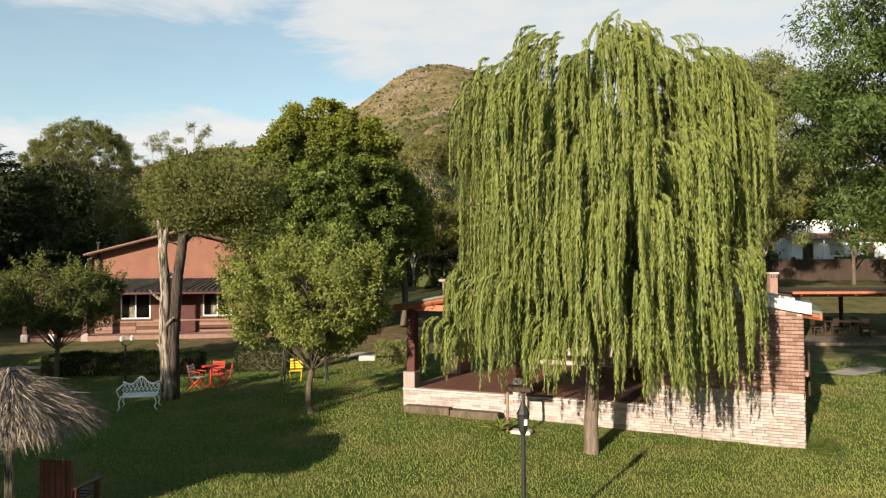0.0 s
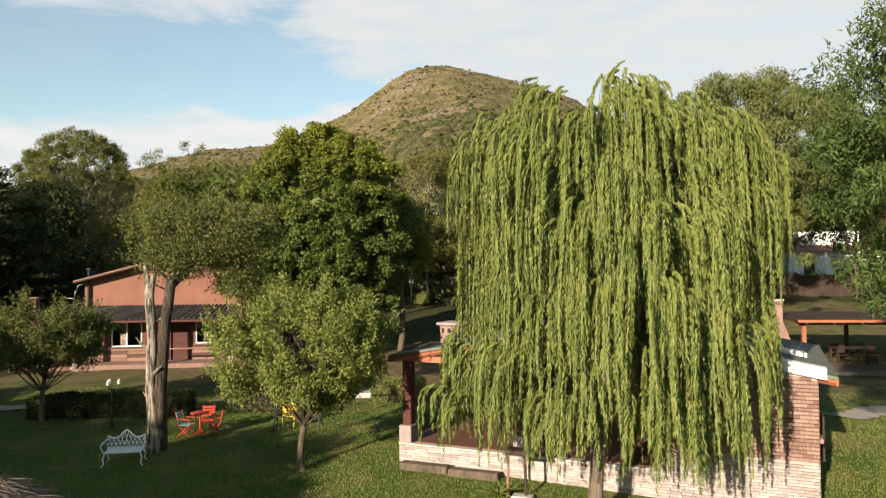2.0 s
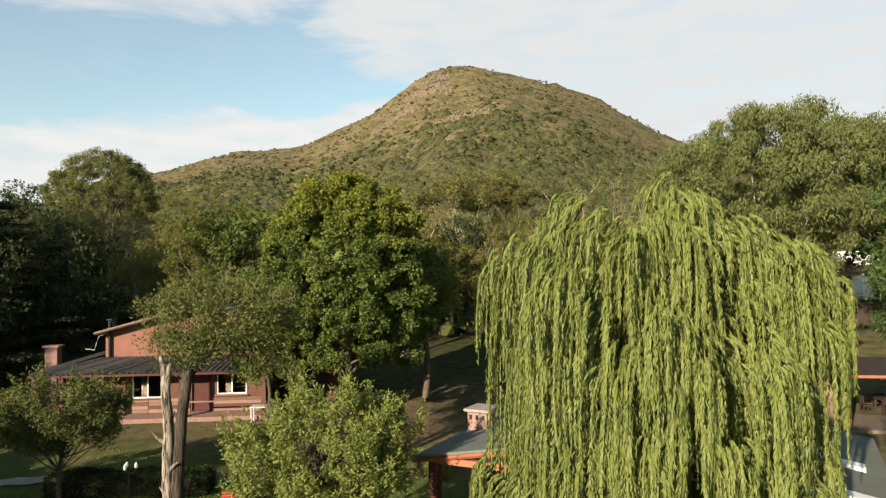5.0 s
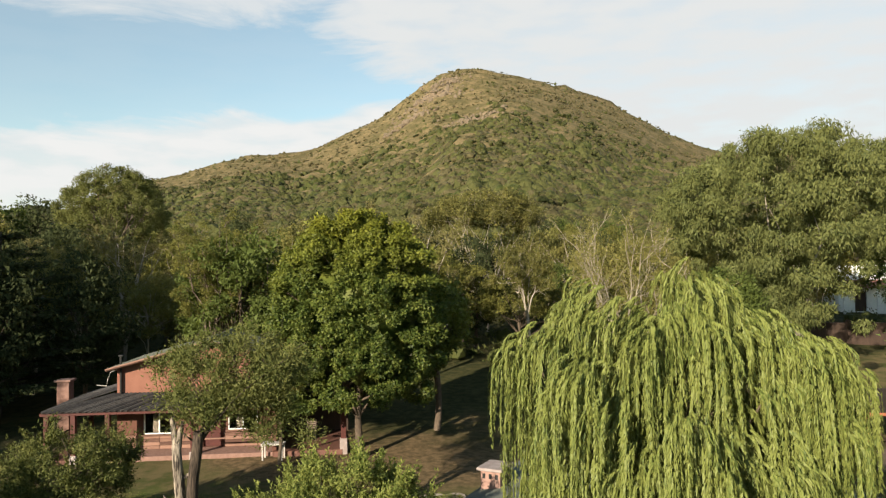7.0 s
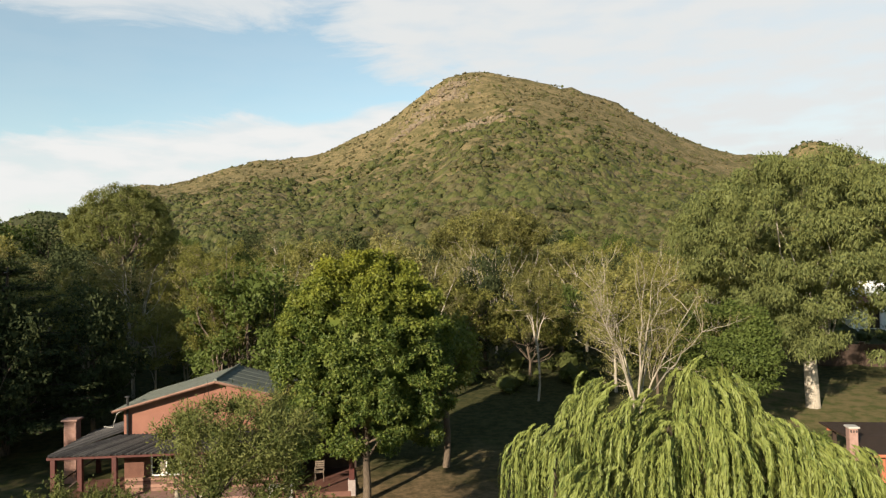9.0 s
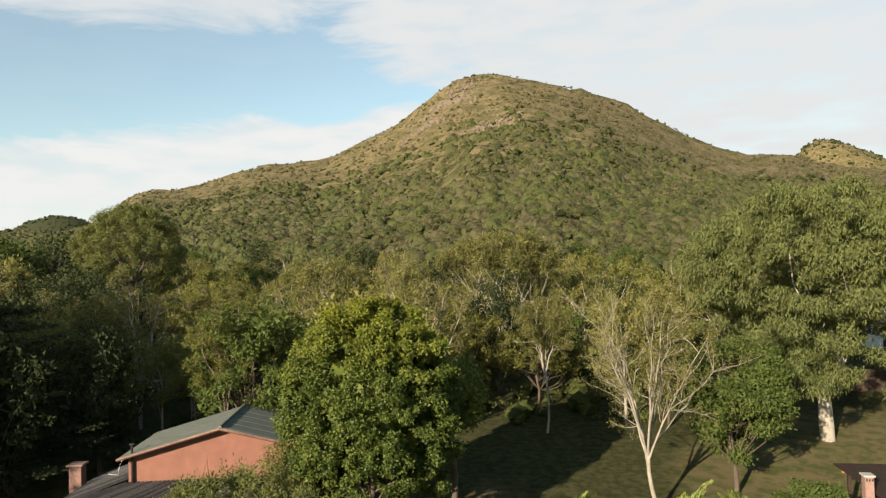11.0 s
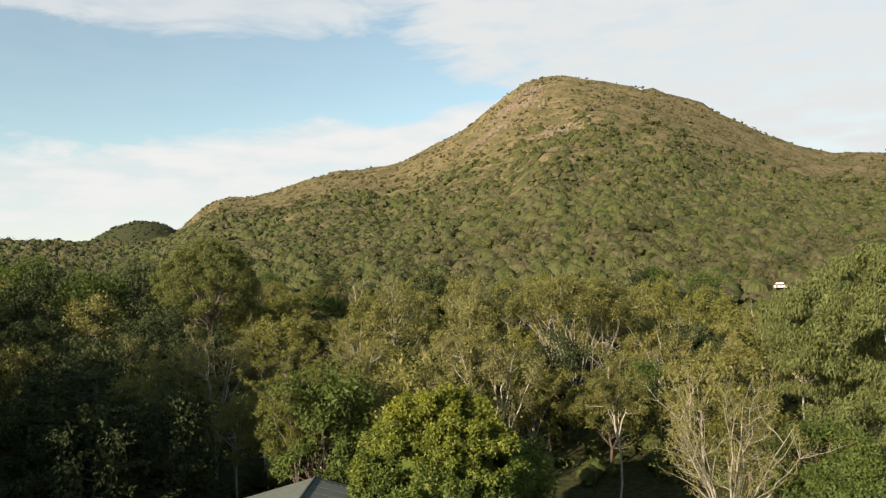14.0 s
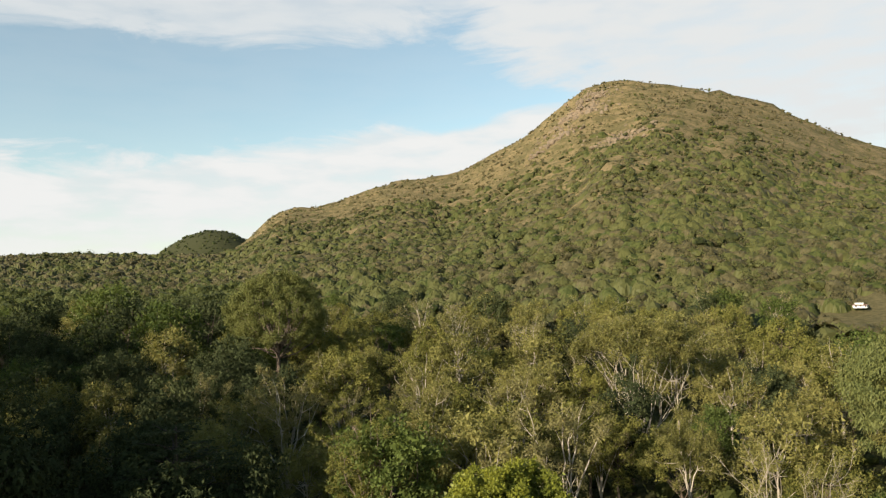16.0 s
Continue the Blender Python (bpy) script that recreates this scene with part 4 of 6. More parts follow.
def woods():
    """The wood between the garden and the hill."""
    rng = np.random.default_rng(61)
    def kinds_of(fine, n):
        """The kinds of tree; fine: leaf size, n: how many leaves."""
        m = lambda k: int(k * n)
        f = fine
        full = dict(lump_r=0.62, per=6, mass=0.55, sides=5, limbs=0.25)
        return [
            (make_tree(71, 8.6, 2.0, 3.3, WOODS, BARK, (0.17 * f, 0.095 * f), m(6000), r=0.14, crown_low=1.5, lobes=17, lobe_r=1.15, twigs=20, **full), "woodland_tree", "bushy mid-green woodland tree"),
            (make_tree(72, 9.4, 2.4, 3.0, OLIVE, BARK_GREY, (0.16 * f, 0.075 * f), m(6000), r=0.12, crown_low=2.2, lobes=15, lobe_r=1.05, twigs=40, **full), "woodland_tree", "olive-green fine-leaved woodland tree"),
            (make_tree(73, 7.4, 1.8, 3.7, WOODS, BARK, (0.17 * f, 0.095 * f), m(6000), r=0.14, crown_low=1.6, lobes=17, lobe_r=1.2, twigs=20, **full), "woodland_tree", "broad low woodland tree with dull green leaves"),
            (vase_tree(74, 9.0, 3.0, 1.6, 6, 0.12, (0.15 * f, 0.07 * f), m(6000), DRYLEAF, BARK_GREY, twigs=3, side=3, tuft=0.45), "woodland_tree", "half-bare woodland tree with pale limbs"),
            (make_tree(75, 8.8, 1.6, 2.8, GREEN, BARK, (0.17 * f, 0.095 * f), m(6000), r=0.15, crown_low=1.3, lobes=16, lobe_r=1.05, **full), "woodland_tree", "bright green woodland tree"),
            (make_tree(76, 11.5, 1.4, 3.5, DARK, BARK, (0.26 * f, 0.12 * f), m(6000), 50, 1.0, 0.4, 0.2, 0.5, crown_low=0.9, limbs=0.3, sides=5, mass=0.45), "evergreen_tree", "tall dark evergreen tree"),
            (vase_tree(77, 8.8, 3.5, 1.6, 8, 0.13, (0.16 * f, 0.075 * f), m(7000), OLIVE, BARK_GREY, twigs=3, side=3, top_heavy=0.5, tuft=0.55), "woodland_tree", "umbrella-shaped tree on several pale rising stems"),
        ]

    kinds = kinds_of(1.0, 1.0) + kinds_of(1.42, 0.38)
    # dense crown for trees out of view that block sun and sky
    kinds.append((make_tree(90, 8.0, 1.2, 3.6, WOODS, BARK, (0.3, 0.17), 9000, r=0.2, crown_low=0.8, lobes=30, lobe_r=1.2, lump_r=0.62, per=6, mass=0.6, sides=5, limbs=0.1, heartwood=0.8), "garden_tree", "dense leafy tree out of view that screens off light"))
    first = {}

    def put(k, x, y, s, r):
        k = k + 7 if k < 7 and (y > 76 or y < 30) else k
        m = pose(x, y, gz(x, y) - 0.1, 0, 0, r) @ Matrix.Scale(s, 4)
        if k in first:
            copy_thing(first[k], m @ Matrix.Scale(1 / first[k].scale[0], 4))
        else:
            first[k] = plant(kinds[k][0], kinds[k][1], kinds[k][2], (x, y), s, r, "trees of the wood")

    taken = [(-6, 36.3, 5), (7.9, 41.2, 4.5), (3.1, 53.5, 4), (20.2, 52.6, 8), (12.9, 44.5, 4), (-14.5, 41, 9), (-2.5, 41.2, 3), (0.2, 70.4, 5.5), (36.8, 80, 9), (-45.3, 88, 6), (-16.6, 48.6, 3), (-27.0, 55.2, 3.5), (-28.5, 43.0, 6), (-4.8, 51.0, 3.5)]
    y = 44.0
    while y < 132:
        step = 5.0 + (y - 44) * 0.036
        x = -0.95 * y - 8
        while x < 0.72 * y + 6:
            px, py = x + rng.normal() * step * 0.3, y + rng.normal() * step * 0.3
            x += step
            open_lawn = (py > 92 and 0.19 * py < px < 0.33 * py) or (-4.5 < px < 17 and py < 55) or (14 < px < 34 and py < 64) or (30 < px < 60 and 60 < py < 92)
            if open_lawn or any((px - a) ** 2 + (py - b) ** 2 < c * c for a, b, c in taken):
                continue
            p = rng.random()
            if px < -19 and py < 62:
                k = (5 if p < 0.75 else 1) if px < -31 else 5 if p < 0.35 else 0 if p < 0.7 else 1
            elif px < -0.5 * py:
                k = 5 if p < (0.6 if py < 88 else 0.45) else 4 if p < 0.8 else 0 if p < 0.9 else 1
            else:
                k = 0 if p < 0.25 else 1 if p < 0.48 else 2 if p < 0.63 else 3 if p < 0.78 else 4 if p < 0.87 else 6 if p < 0.93 else 1 if p < 0.98 else 5
            put(k, px, py, rng.uniform(0.78, 1.12), rng.uniform(0, 360))
        y += step * 0.92
    for k, x, y, s in ((4, -15.0, 46.4, 1.32), (4, -16.8, 49.0, 1.25), (3, -4.8, 51.0, 1.3), (1, -10.5, 50.5, 1.15), (3, -27.0, 55.2, 1.25), (3, -30.6, 62.2, 1.15), (3, -40.6, 63.4, 1.15), (6, 8.6, 70.4, 1.1), (2, 16.8, 87.0, 1.1), (1, -18.8, 79.0, 1.2), (0, -1.8, 60.5, 0.9), (0, 28.0, 66.0, 1.5), (4, 33.0, 60.0, 1.3),
                       (5, -27.0, 40.0, 1.0), (5, -31.5, 44.0, 1.1), (5, -36.0, 38.0, 1.1), (5, -24.5, 45.5, 0.95)):
        put(k, x, y, s, rng.uniform(0, 360))
    # lower unseen trees added behind the camera to block low sky light
    for k in range(7):
        put(14, -15.0 + 5.2 * k, -14.0 + 2.0 * (k % 2), 0.72, 50 * k)
    # tall trees off to the side, which throw the long evening shade over the garden
    for k, x, y, s in ((14, -18.1, -1.2, 1.25), (14, -22.1, 2.4, 1.1), (14, -25.7, 6.3, 1.1), (14, -30.6, 7.8, 1.1), (14, -34.5, 10.0, 1.1), (14, -22.4, 22.1, 0.5), (14, -20.4, 20.6, 0.45), (14, -13.7, 7.5, 0.55), (14, -17.1, 9.5, 0.55), (14, -20.6, 11.4, 0.6), (14, -23.6, 14.2, 0.6), (2, -17.8, 19.0, 0.8), (0, 15.5, 2.0, 1.2), (2, 19.5, 6.5, 1.3), (0, 20.0, -4.0, 1.5), (1, 25.0, 3.0, 1.5), (0, -30.5, 12.0, 0.95), (0, -34.5, 18.0, 0.95), (0, -23.0, -6.0, 1.3), (1, -27.5, -5.0, 1.5), (2, -31.5, -8.0, 1.7), (5, -46.0, -4.0, 1.7), (5, -41.5, 9.0, 1.75),
                       (5, -47.0, 15.0, 2.3), (5, -44.0, 22.0, 2.3), (5, -50.0, 26.0, 2.4), (5, -56.0, 20.0, 2.0), (5, -48.0, 33.0, 1.7), (5, -57.0, 34.0, 2.0), (5, -53.0, 6.0, 1.9), (5, -37.0, 27.0, 1.95), (5, -39.5, 20.5, 1.7), (5, -40.5, 31.0, 2.2), (5, -34.5, 31.0, 1.6), (5, -33.5, 36.5, 1.3), (5, -36.0, 33.5, 1.5), (5, -79.0, 45.0, 2.7), (5, -88.0, 40.0, 2.7), (5, -96.0, 52.0, 2.7), (5, -72.0, 34.0, 2.4), (5, -86.0, 55.0, 2.6), (5, -104.0, 62.0, 2.7), (5, -65.0, 40.0, 2.3), (4, -60.3, 85.4, 1.75), (5, -66.0, 80.0, 1.3), (5, -72.0, 92.0, 1.45), (4, -79.0, 97.0, 1.95), (1, -55.0, 78.0, 1.35), (5, -87.0, 92.0, 1.5), (4, -53.0, 95.0, 1.5), (5, -64.0, 101.0, 1.4), (5, -72.0, 76.0, 1.2), (5, -82.0, 80.0, 1.35), (5, -57.5, 70.0, 1.0), (4, -66.0, 68.0, 1.3)):
        put(k, x, y, s, rng.uniform(0, 360))


woods()


OUTCROPS = ((-6, 438, 22), (-40, 544, 26), (-30, 580, 20), (-54, 500, 18))   # x, y and size of the stony places on the hill


def scrub():
    """Bushes of the upper wood and the hillside, many thousand of them."""
    rng = np.random.default_rng(81)

    def patch(name, label, count, y0, y1, r_lo, r_hi, n, leaf, keep, material, mates=2, low=0.42, fine=False, curve=2.2, grow=0.8):
        """Bushes in small groups: an uneven mass of packed leaves each, and loose sprays all over it."""
        y = y0 + (y1 - y0) * rng.random(count) ** grow
        x = rng.uniform(-1.08, 0.70, count) * y
        ok = keep(x, y) > rng.random(count)
        x, y = x[ok], y[ok]
        r = r_lo + (r_hi - r_lo) * rng.random(len(x)) ** curve
        x = np.concatenate([x] + [x + rng.normal(size=len(x)) * r * 0.9 for _ in range(mates)])
        y = np.concatenate([y] + [y + rng.normal(size=len(y)) * r * 0.9 for _ in range(mates)])
        r = np.concatenate([r] + [r * rng.uniform(0.45, 0.9, len(r)) for _ in range(mates)])
        m = len(x)
        form = np.stack([rng.uniform(0.85, 1.2, m), rng.uniform(0.85, 1.2, m), rng.uniform(0.6, 1.0, m)], -1)
        c = np.stack([x, y, height(x, y) + r * low], -1)
        v = [knobs(rng, c, r * (0.6 if n > 15 else 0.74), form, fine, 0.66, 1.2)]
        if n:
            way = unit(rng.normal(size=(m, n, 3)))
            way[..., 2] = np.abs(way[..., 2]) * 1.2 - 0.25
            at = c[:, None] + way * (r[:, None] * rng.uniform(0.75, 1.08, (m, n)))[..., None] * form[:, None]
            b = leaves(rng, at.reshape(-1, 3), (way * 0.6 + rng.normal(size=way.shape) * 0.6 + np.array([0, 0, 0.35])).reshape(-1, 3), 1.0, 0.62, face=(way + np.array([0, 0, 0.35])).reshape(-1, 3))
            size = np.clip(np.repeat(r, n)[:, None, None] * leaf, 0.2, 1.0)
            v.append(b[:, 2:] + (b - b[:, 2:]) * size)
        tagged(new(name, sprigs(name, np.concatenate(v), material)), label, "bushes", kind="stuff")

    clump = lambda x, y: 0.5 + 0.5 * np.sin(x * 0.043 + 1.7 * np.sin(y * 0.021)) * np.sin(y * 0.037 + 1.3 * np.sin(x * 0.03))
    stones = lambda x, y: 1 - 0.8 * np.clip(sum(np.exp(-((x - a) ** 2 + (y - b) ** 2) / c ** 2) for a, b, c in OUTCROPS), 0, 1)
    meadow = lambda x, y: ((np.abs(x - 48) < 7) & (y > 140) & (y < 168)) | ((np.abs(x - 38) < 7) & (y > 134) & (y < 156))
    cover = lambda x, y: stones(x, y) * np.where(meadow(x, y), 0.03, np.clip(0.96 - (y - 205) / 285, 0.0, 0.96) * (0.62 + 0.5 * clump(x + 25, y - 40)))

    def thicket(labels, materials, cell, y0, y1, fine):
        """A closed cover of thorn bushes: domes of many sizes packed side by side, with bare ground between some of them."""
        y = y0 * np.exp(np.arange(0, math.log(y1 / y0), fine))
        fan = np.arange(-1.08, 0.70, fine)
        yy, ff = np.meshgrid(y, fan, indexing="ij")
        yy = yy + rng.normal(size=yy.shape) * 0.28 * fine * yy
        xx = ff * yy + rng.normal(size=yy.shape) * 0.28 * fine * yy
        nx, ny = int(1.9 * y1 / cell) + 8, int((y1 - y0) / cell) + 8
        ix0, iy0 = int(-1.1 * y1 / cell) - 3, int(y0 / cell) - 3
        jx, jy = rng.uniform(0.05, 0.95, (nx, ny)), rng.uniform(0.05, 0.95, (nx, ny))
        big = cell * (0.36 + 0.66 * rng.random((nx, ny)) ** 1.4)
        sx, sy = (np.arange(nx)[:, None] + ix0 + jx) * cell, (np.arange(ny)[None] + iy0 + jy) * cell
        big = np.where(rng.random((nx, ny)) < cover(sx, sy), big, 0.01)
        moist = clump(sx * 1.4 - 70, sy * 1.3 + 30)           # taller, darker bushes gather in the folds
        tall = rng.uniform(0.3, 0.8, (nx, ny)) + 0.55 * moist
        draw = rng.random((nx, ny))
        kind = np.where(draw < 0.12 + 0.55 * moist ** 1.5, 0, np.where(draw > 0.98 - 0.3 * moist, 2, 1))
        top, owner = np.full(xx.shape, -1.0), np.zeros(xx.shape, int)
        bx, by = np.floor(xx / cell).astype(int) - ix0, np.floor(yy / cell).astype(int) - iy0
        for dx in (-1, 0, 1):
            for dy in (-1, 0, 1):
                a, b = np.clip(bx + dx, 0, nx - 1), np.clip(by + dy, 0, ny - 1)
                d2 = ((xx - sx[a, b]) ** 2 + (yy - sy[a, b]) ** 2) / big[a, b] ** 2
                z = np.where(d2 < 1, big[a, b] * tall[a, b] * np.sqrt(np.clip(1 - d2, 0, 1)) + 0.1, -1.0)
                owner = np.where(z > top, kind[a, b], owner)
                top = np.maximum(top, z)
        top = top + np.where(top > 0, rng.normal(size=top.shape) * 0.06 * cell, 0)
        v = np.stack([xx, yy, height(xx, yy) + top], -1)
        a, b, c, d = v[:-1, :-1], v[:-1, 1:], v[1:, 1:], v[1:, :-1]
        for k, (label, material) in enumerate(zip(labels, materials)):
            on = ((owner[:-1, :-1] == k) & (np.maximum(np.maximum(top[:-1, :-1], top[:-1, 1:]), np.maximum(top[1:, 1:], top[1:, :-1])) > 0)).ravel()
            tri = np.concatenate([np.stack([p.reshape(-1, 3)[on] for p in q], 1) for q in ((a, b, c), (a, c, d))])
            tagged(new("thicket", sprigs("thicket", tri, material)), label, "bushes", kind="stuff")

    thicket(("dull green thorn thicket covering the foot of the hill", "olive-brown thorn thicket covering the foot of the hill", "greener bushes within the thorn thicket"),
            (LOWHILL, SCRUB, UPPER), 2.9, 128, 500, 0.0034)
    near_wood = lambda x, y: np.where(meadow(x, y), 0.0, np.where((np.abs(x - 41) < 11) & (y < 163) & (y > 118), 0.4, 1.0))
    patch("undergrowth", "low dark bushes between the trunks of the wood", 1100, 46, 108, 0.5, 1.7, 24, 0.2,
          lambda x, y: np.where(((x > -6) & (x < 18) & (y < 56)) | ((x > 13) & (y < 66)) | ((x < -6) & (x > -24) & (y < 47)), 0.0, 0.9), UPPER, 1)
    patch("upper_woods", "dull green canopy of small trees below the hill", 800, 112, 215, 1.2, 2.7, 32, 0.24, near_wood, LOWHILL, 2, 0.5, False, 1.4, 0.7)
    patch("upper_woods", "olive canopy of thorn trees below the hill", 700, 112, 215, 1.2, 2.6, 32, 0.24, near_wood, SCRUB, 2, 0.5, False, 1.4, 0.7)
    patch("upper_woods", "fresh green crowns among the thorn trees", 420, 112, 290, 1.2, 2.6, 32, 0.24, near_wood, UPPER, 2, 0.5, False, 1.4, 0.7)
    patch("upper_woods", "tall leafy dark green trees beside the foot of the hill", 1250, 100, 200, 2.0, 3.8, 60, 0.15, lambda x, y: np.where(x < -0.5 * y, 1.0, 0.0), UPPER, 2, 0.75, True, 1.3, 0.8)
    patch("upper_woods", "small thorn trees standing out of the thicket", 900, 205, 330, 1.0, 2.6, 14, 0.3, near_wood, LOWHILL, 2, 0.5, False, 1.8)
    patch("upper_woods", "olive thorn trees standing out of the thicket", 800, 205, 330, 1.0, 2.5, 14, 0.3, near_wood, SCRUB, 2, 0.5, False, 1.8)
    patch("upper_woods", "scattered thorn trees on the lower hillside", 1300, 300, 450, 0.9, 2.4, 6, 0.38, near_wood, LOWHILL, 2, 0.45, False, 2.0)
    patch("hill_scrub", "scattered olive scrub on the dry hillside", 14000, 300, 655, 0.5, 1.9, 1, 0.4,
          lambda x, y: stones(x, y) * (0.5 + 0.5 * clump(x, y) * np.clip(1.35 - (y - 200) / 600, 0.4, 1)), SCRUB, 1, 0.45, False, 2.6, 0.65)
    patch("hill_scrub", "large dark thorn bushes standing out on the hillside", 420, 190, 480, 1.8, 3.6, 24, 0.2,
          lambda x, y: 0.25 + 0.75 * clump(x - 90, y + 60), LOWHILL, 2, 0.5, True, 1.6)
    patch("hill_scrub", "green bushes in the folds of the hillside", 5000, 330, 650, 0.5, 1.7, 1, 0.4,
          lambda x, y: stones(x, y) * clump(x + 40, y) ** 1.5, UPPER, 1, 0.45, False, 2.4, 0.65)
    patch("far_scrub", "dark scrub covering the farther hills", 12000, 960, 1250, 1.6, 4.2, 0, 0.9,
          lambda x, y: np.where((height(x, y) > 14) & ((x < -560) | (x > 300)), 0.8, 0.0), UPPER, 0, 0.2)


scrub()

def rocks():
    """Weathered boulders and low cliffs that show through the scrub near the top."""
    rng = np.random.default_rng(87)
    at, size, form = [], [], []
    for x, y, w in OUTCROPS:
        n = int(w * 7)
        px, py = x + rng.normal(size=n) * w * 0.55, y + rng.normal(size=n) * w * 0.5
        r = 0.4 + 1.5 * rng.random(n) ** 2.5
        at.append(np.stack([px, py, height(px, py) + r * 0.25], -1))
        size.append(r)
        form.append(np.stack([rng.uniform(0.7, 1.5, n), rng.uniform(0.6, 1.0, n), rng.uniform(0.6, 1.5, n)], -1))
    me = sprigs("rocks", knobs(rng, np.concatenate(at), np.concatenate(size), np.concatenate(form), False, 0.6, 1.2), ROCK)
    tagged(new("rocks", me), "pale weathered boulders near the top of the hill", "rocks", kind="stuff")


rocks()

# ---- the cabin ----


def wall_with_holes(geo, x0, x1, z0, z1, y, thick, holes):
    """A wall along x, with rectangular openings (xa, xb, za, zb) right through it."""
    xs = sorted({x0, x1, *[h[0] for h in holes], *[h[1] for h in holes]})
    for a, b in zip(xs, xs[1:]):
        cuts = sorted((h[2], h[3]) for h in holes if h[0] <= a and h[1] >= b)
        z = z0
        for za, zb in cuts + [(z1, z1)]:
            if za - z > 1e-4:
                geo.box(((a + b) / 2, y, (z + za) / 2), (b - a, thick, za - z))
            z = zb
    return geo


def sash_window(parent, x, y, z, w, h):
    """A white-framed window with a mullion, two panes and a sill."""
    win = thing("window", "", "")
    win.parent = parent
    fr = Geo()
    fr.box((x + w / 2, y, z + 0.03), (w, 0.09, 0.06), bevel=0.008).box((x + w / 2, y, z + h - 0.03), (w, 0.09, 0.06), bevel=0.008)
    fr.box((x + 0.03, y, z + h / 2), (0.06, 0.088, h - 0.12), bevel=0.008).box((x + w - 0.03, y, z + h / 2), (0.06, 0.088, h - 0.12), bevel=0.008)
    part("window_frame", fr, WHITE, win, "white painted frame")
    part("mullion", Geo().box((x + w / 2, y, z + h / 2), (0.055, 0.075, h - 0.12), bevel=0.006), WHITE, win)
    for k in (0, 1):
        pane = part("pane", Geo().box((x + w * (0.25 + 0.5 * k), y, z + h / 2), (w / 2 - 0.09, 0.012, h - 0.12)), GLASS, win)
        pane.visible_shadow = False
    part("curtain", Geo().box((x + w * 0.36, y + 0.16, z + h / 2), (w * 0.2, 0.03, h - 0.1), bevel=0.01), BARK_MID, win, "dull grey-brown curtain")
    part("sill", Geo().box((x + w / 2, y - 0.10, z - 0.035), (w + 0.2, 0.2, 0.05), bevel=0.012), PLANK, win)
    return win


def tiled_strip(parent, name, p0, p1, p2, p3, columns, material=TILE):
    """A roof slope of overlapping tile courses, p0 p1 along the eave and p3 p2 along the top."""
    base = Geo()
    a, b, c, d = (Vector(p) for p in (p0, p1, p2, p3))
    n = (b - a).cross(d - a).normalized()
    base.add([a, b, c, d, a - n * 0.06, b - n * 0.06, c - n * 0.06, d - n * 0.06],
             [(0, 1, 2, 3), (7, 6, 5, 4), (0, 4, 5, 1), (1, 5, 6, 2), (2, 6, 7, 3), (3, 7, 4, 0)])
    sheet = part(name, base, material, parent)
    ribs = Geo()
    for i in range(columns):
        u = (i + 0.5) / columns
        e, f = a.lerp(b, u) + n * 0.012, d.lerp(c, u) + n * 0.012
        ribs.tube([e - (f - e) * 0.02, e.lerp(f, 0.5), f], [0.05, 0.045, 0.045], 6)
    part("ribs", ribs, material, sheet)
    return sheet


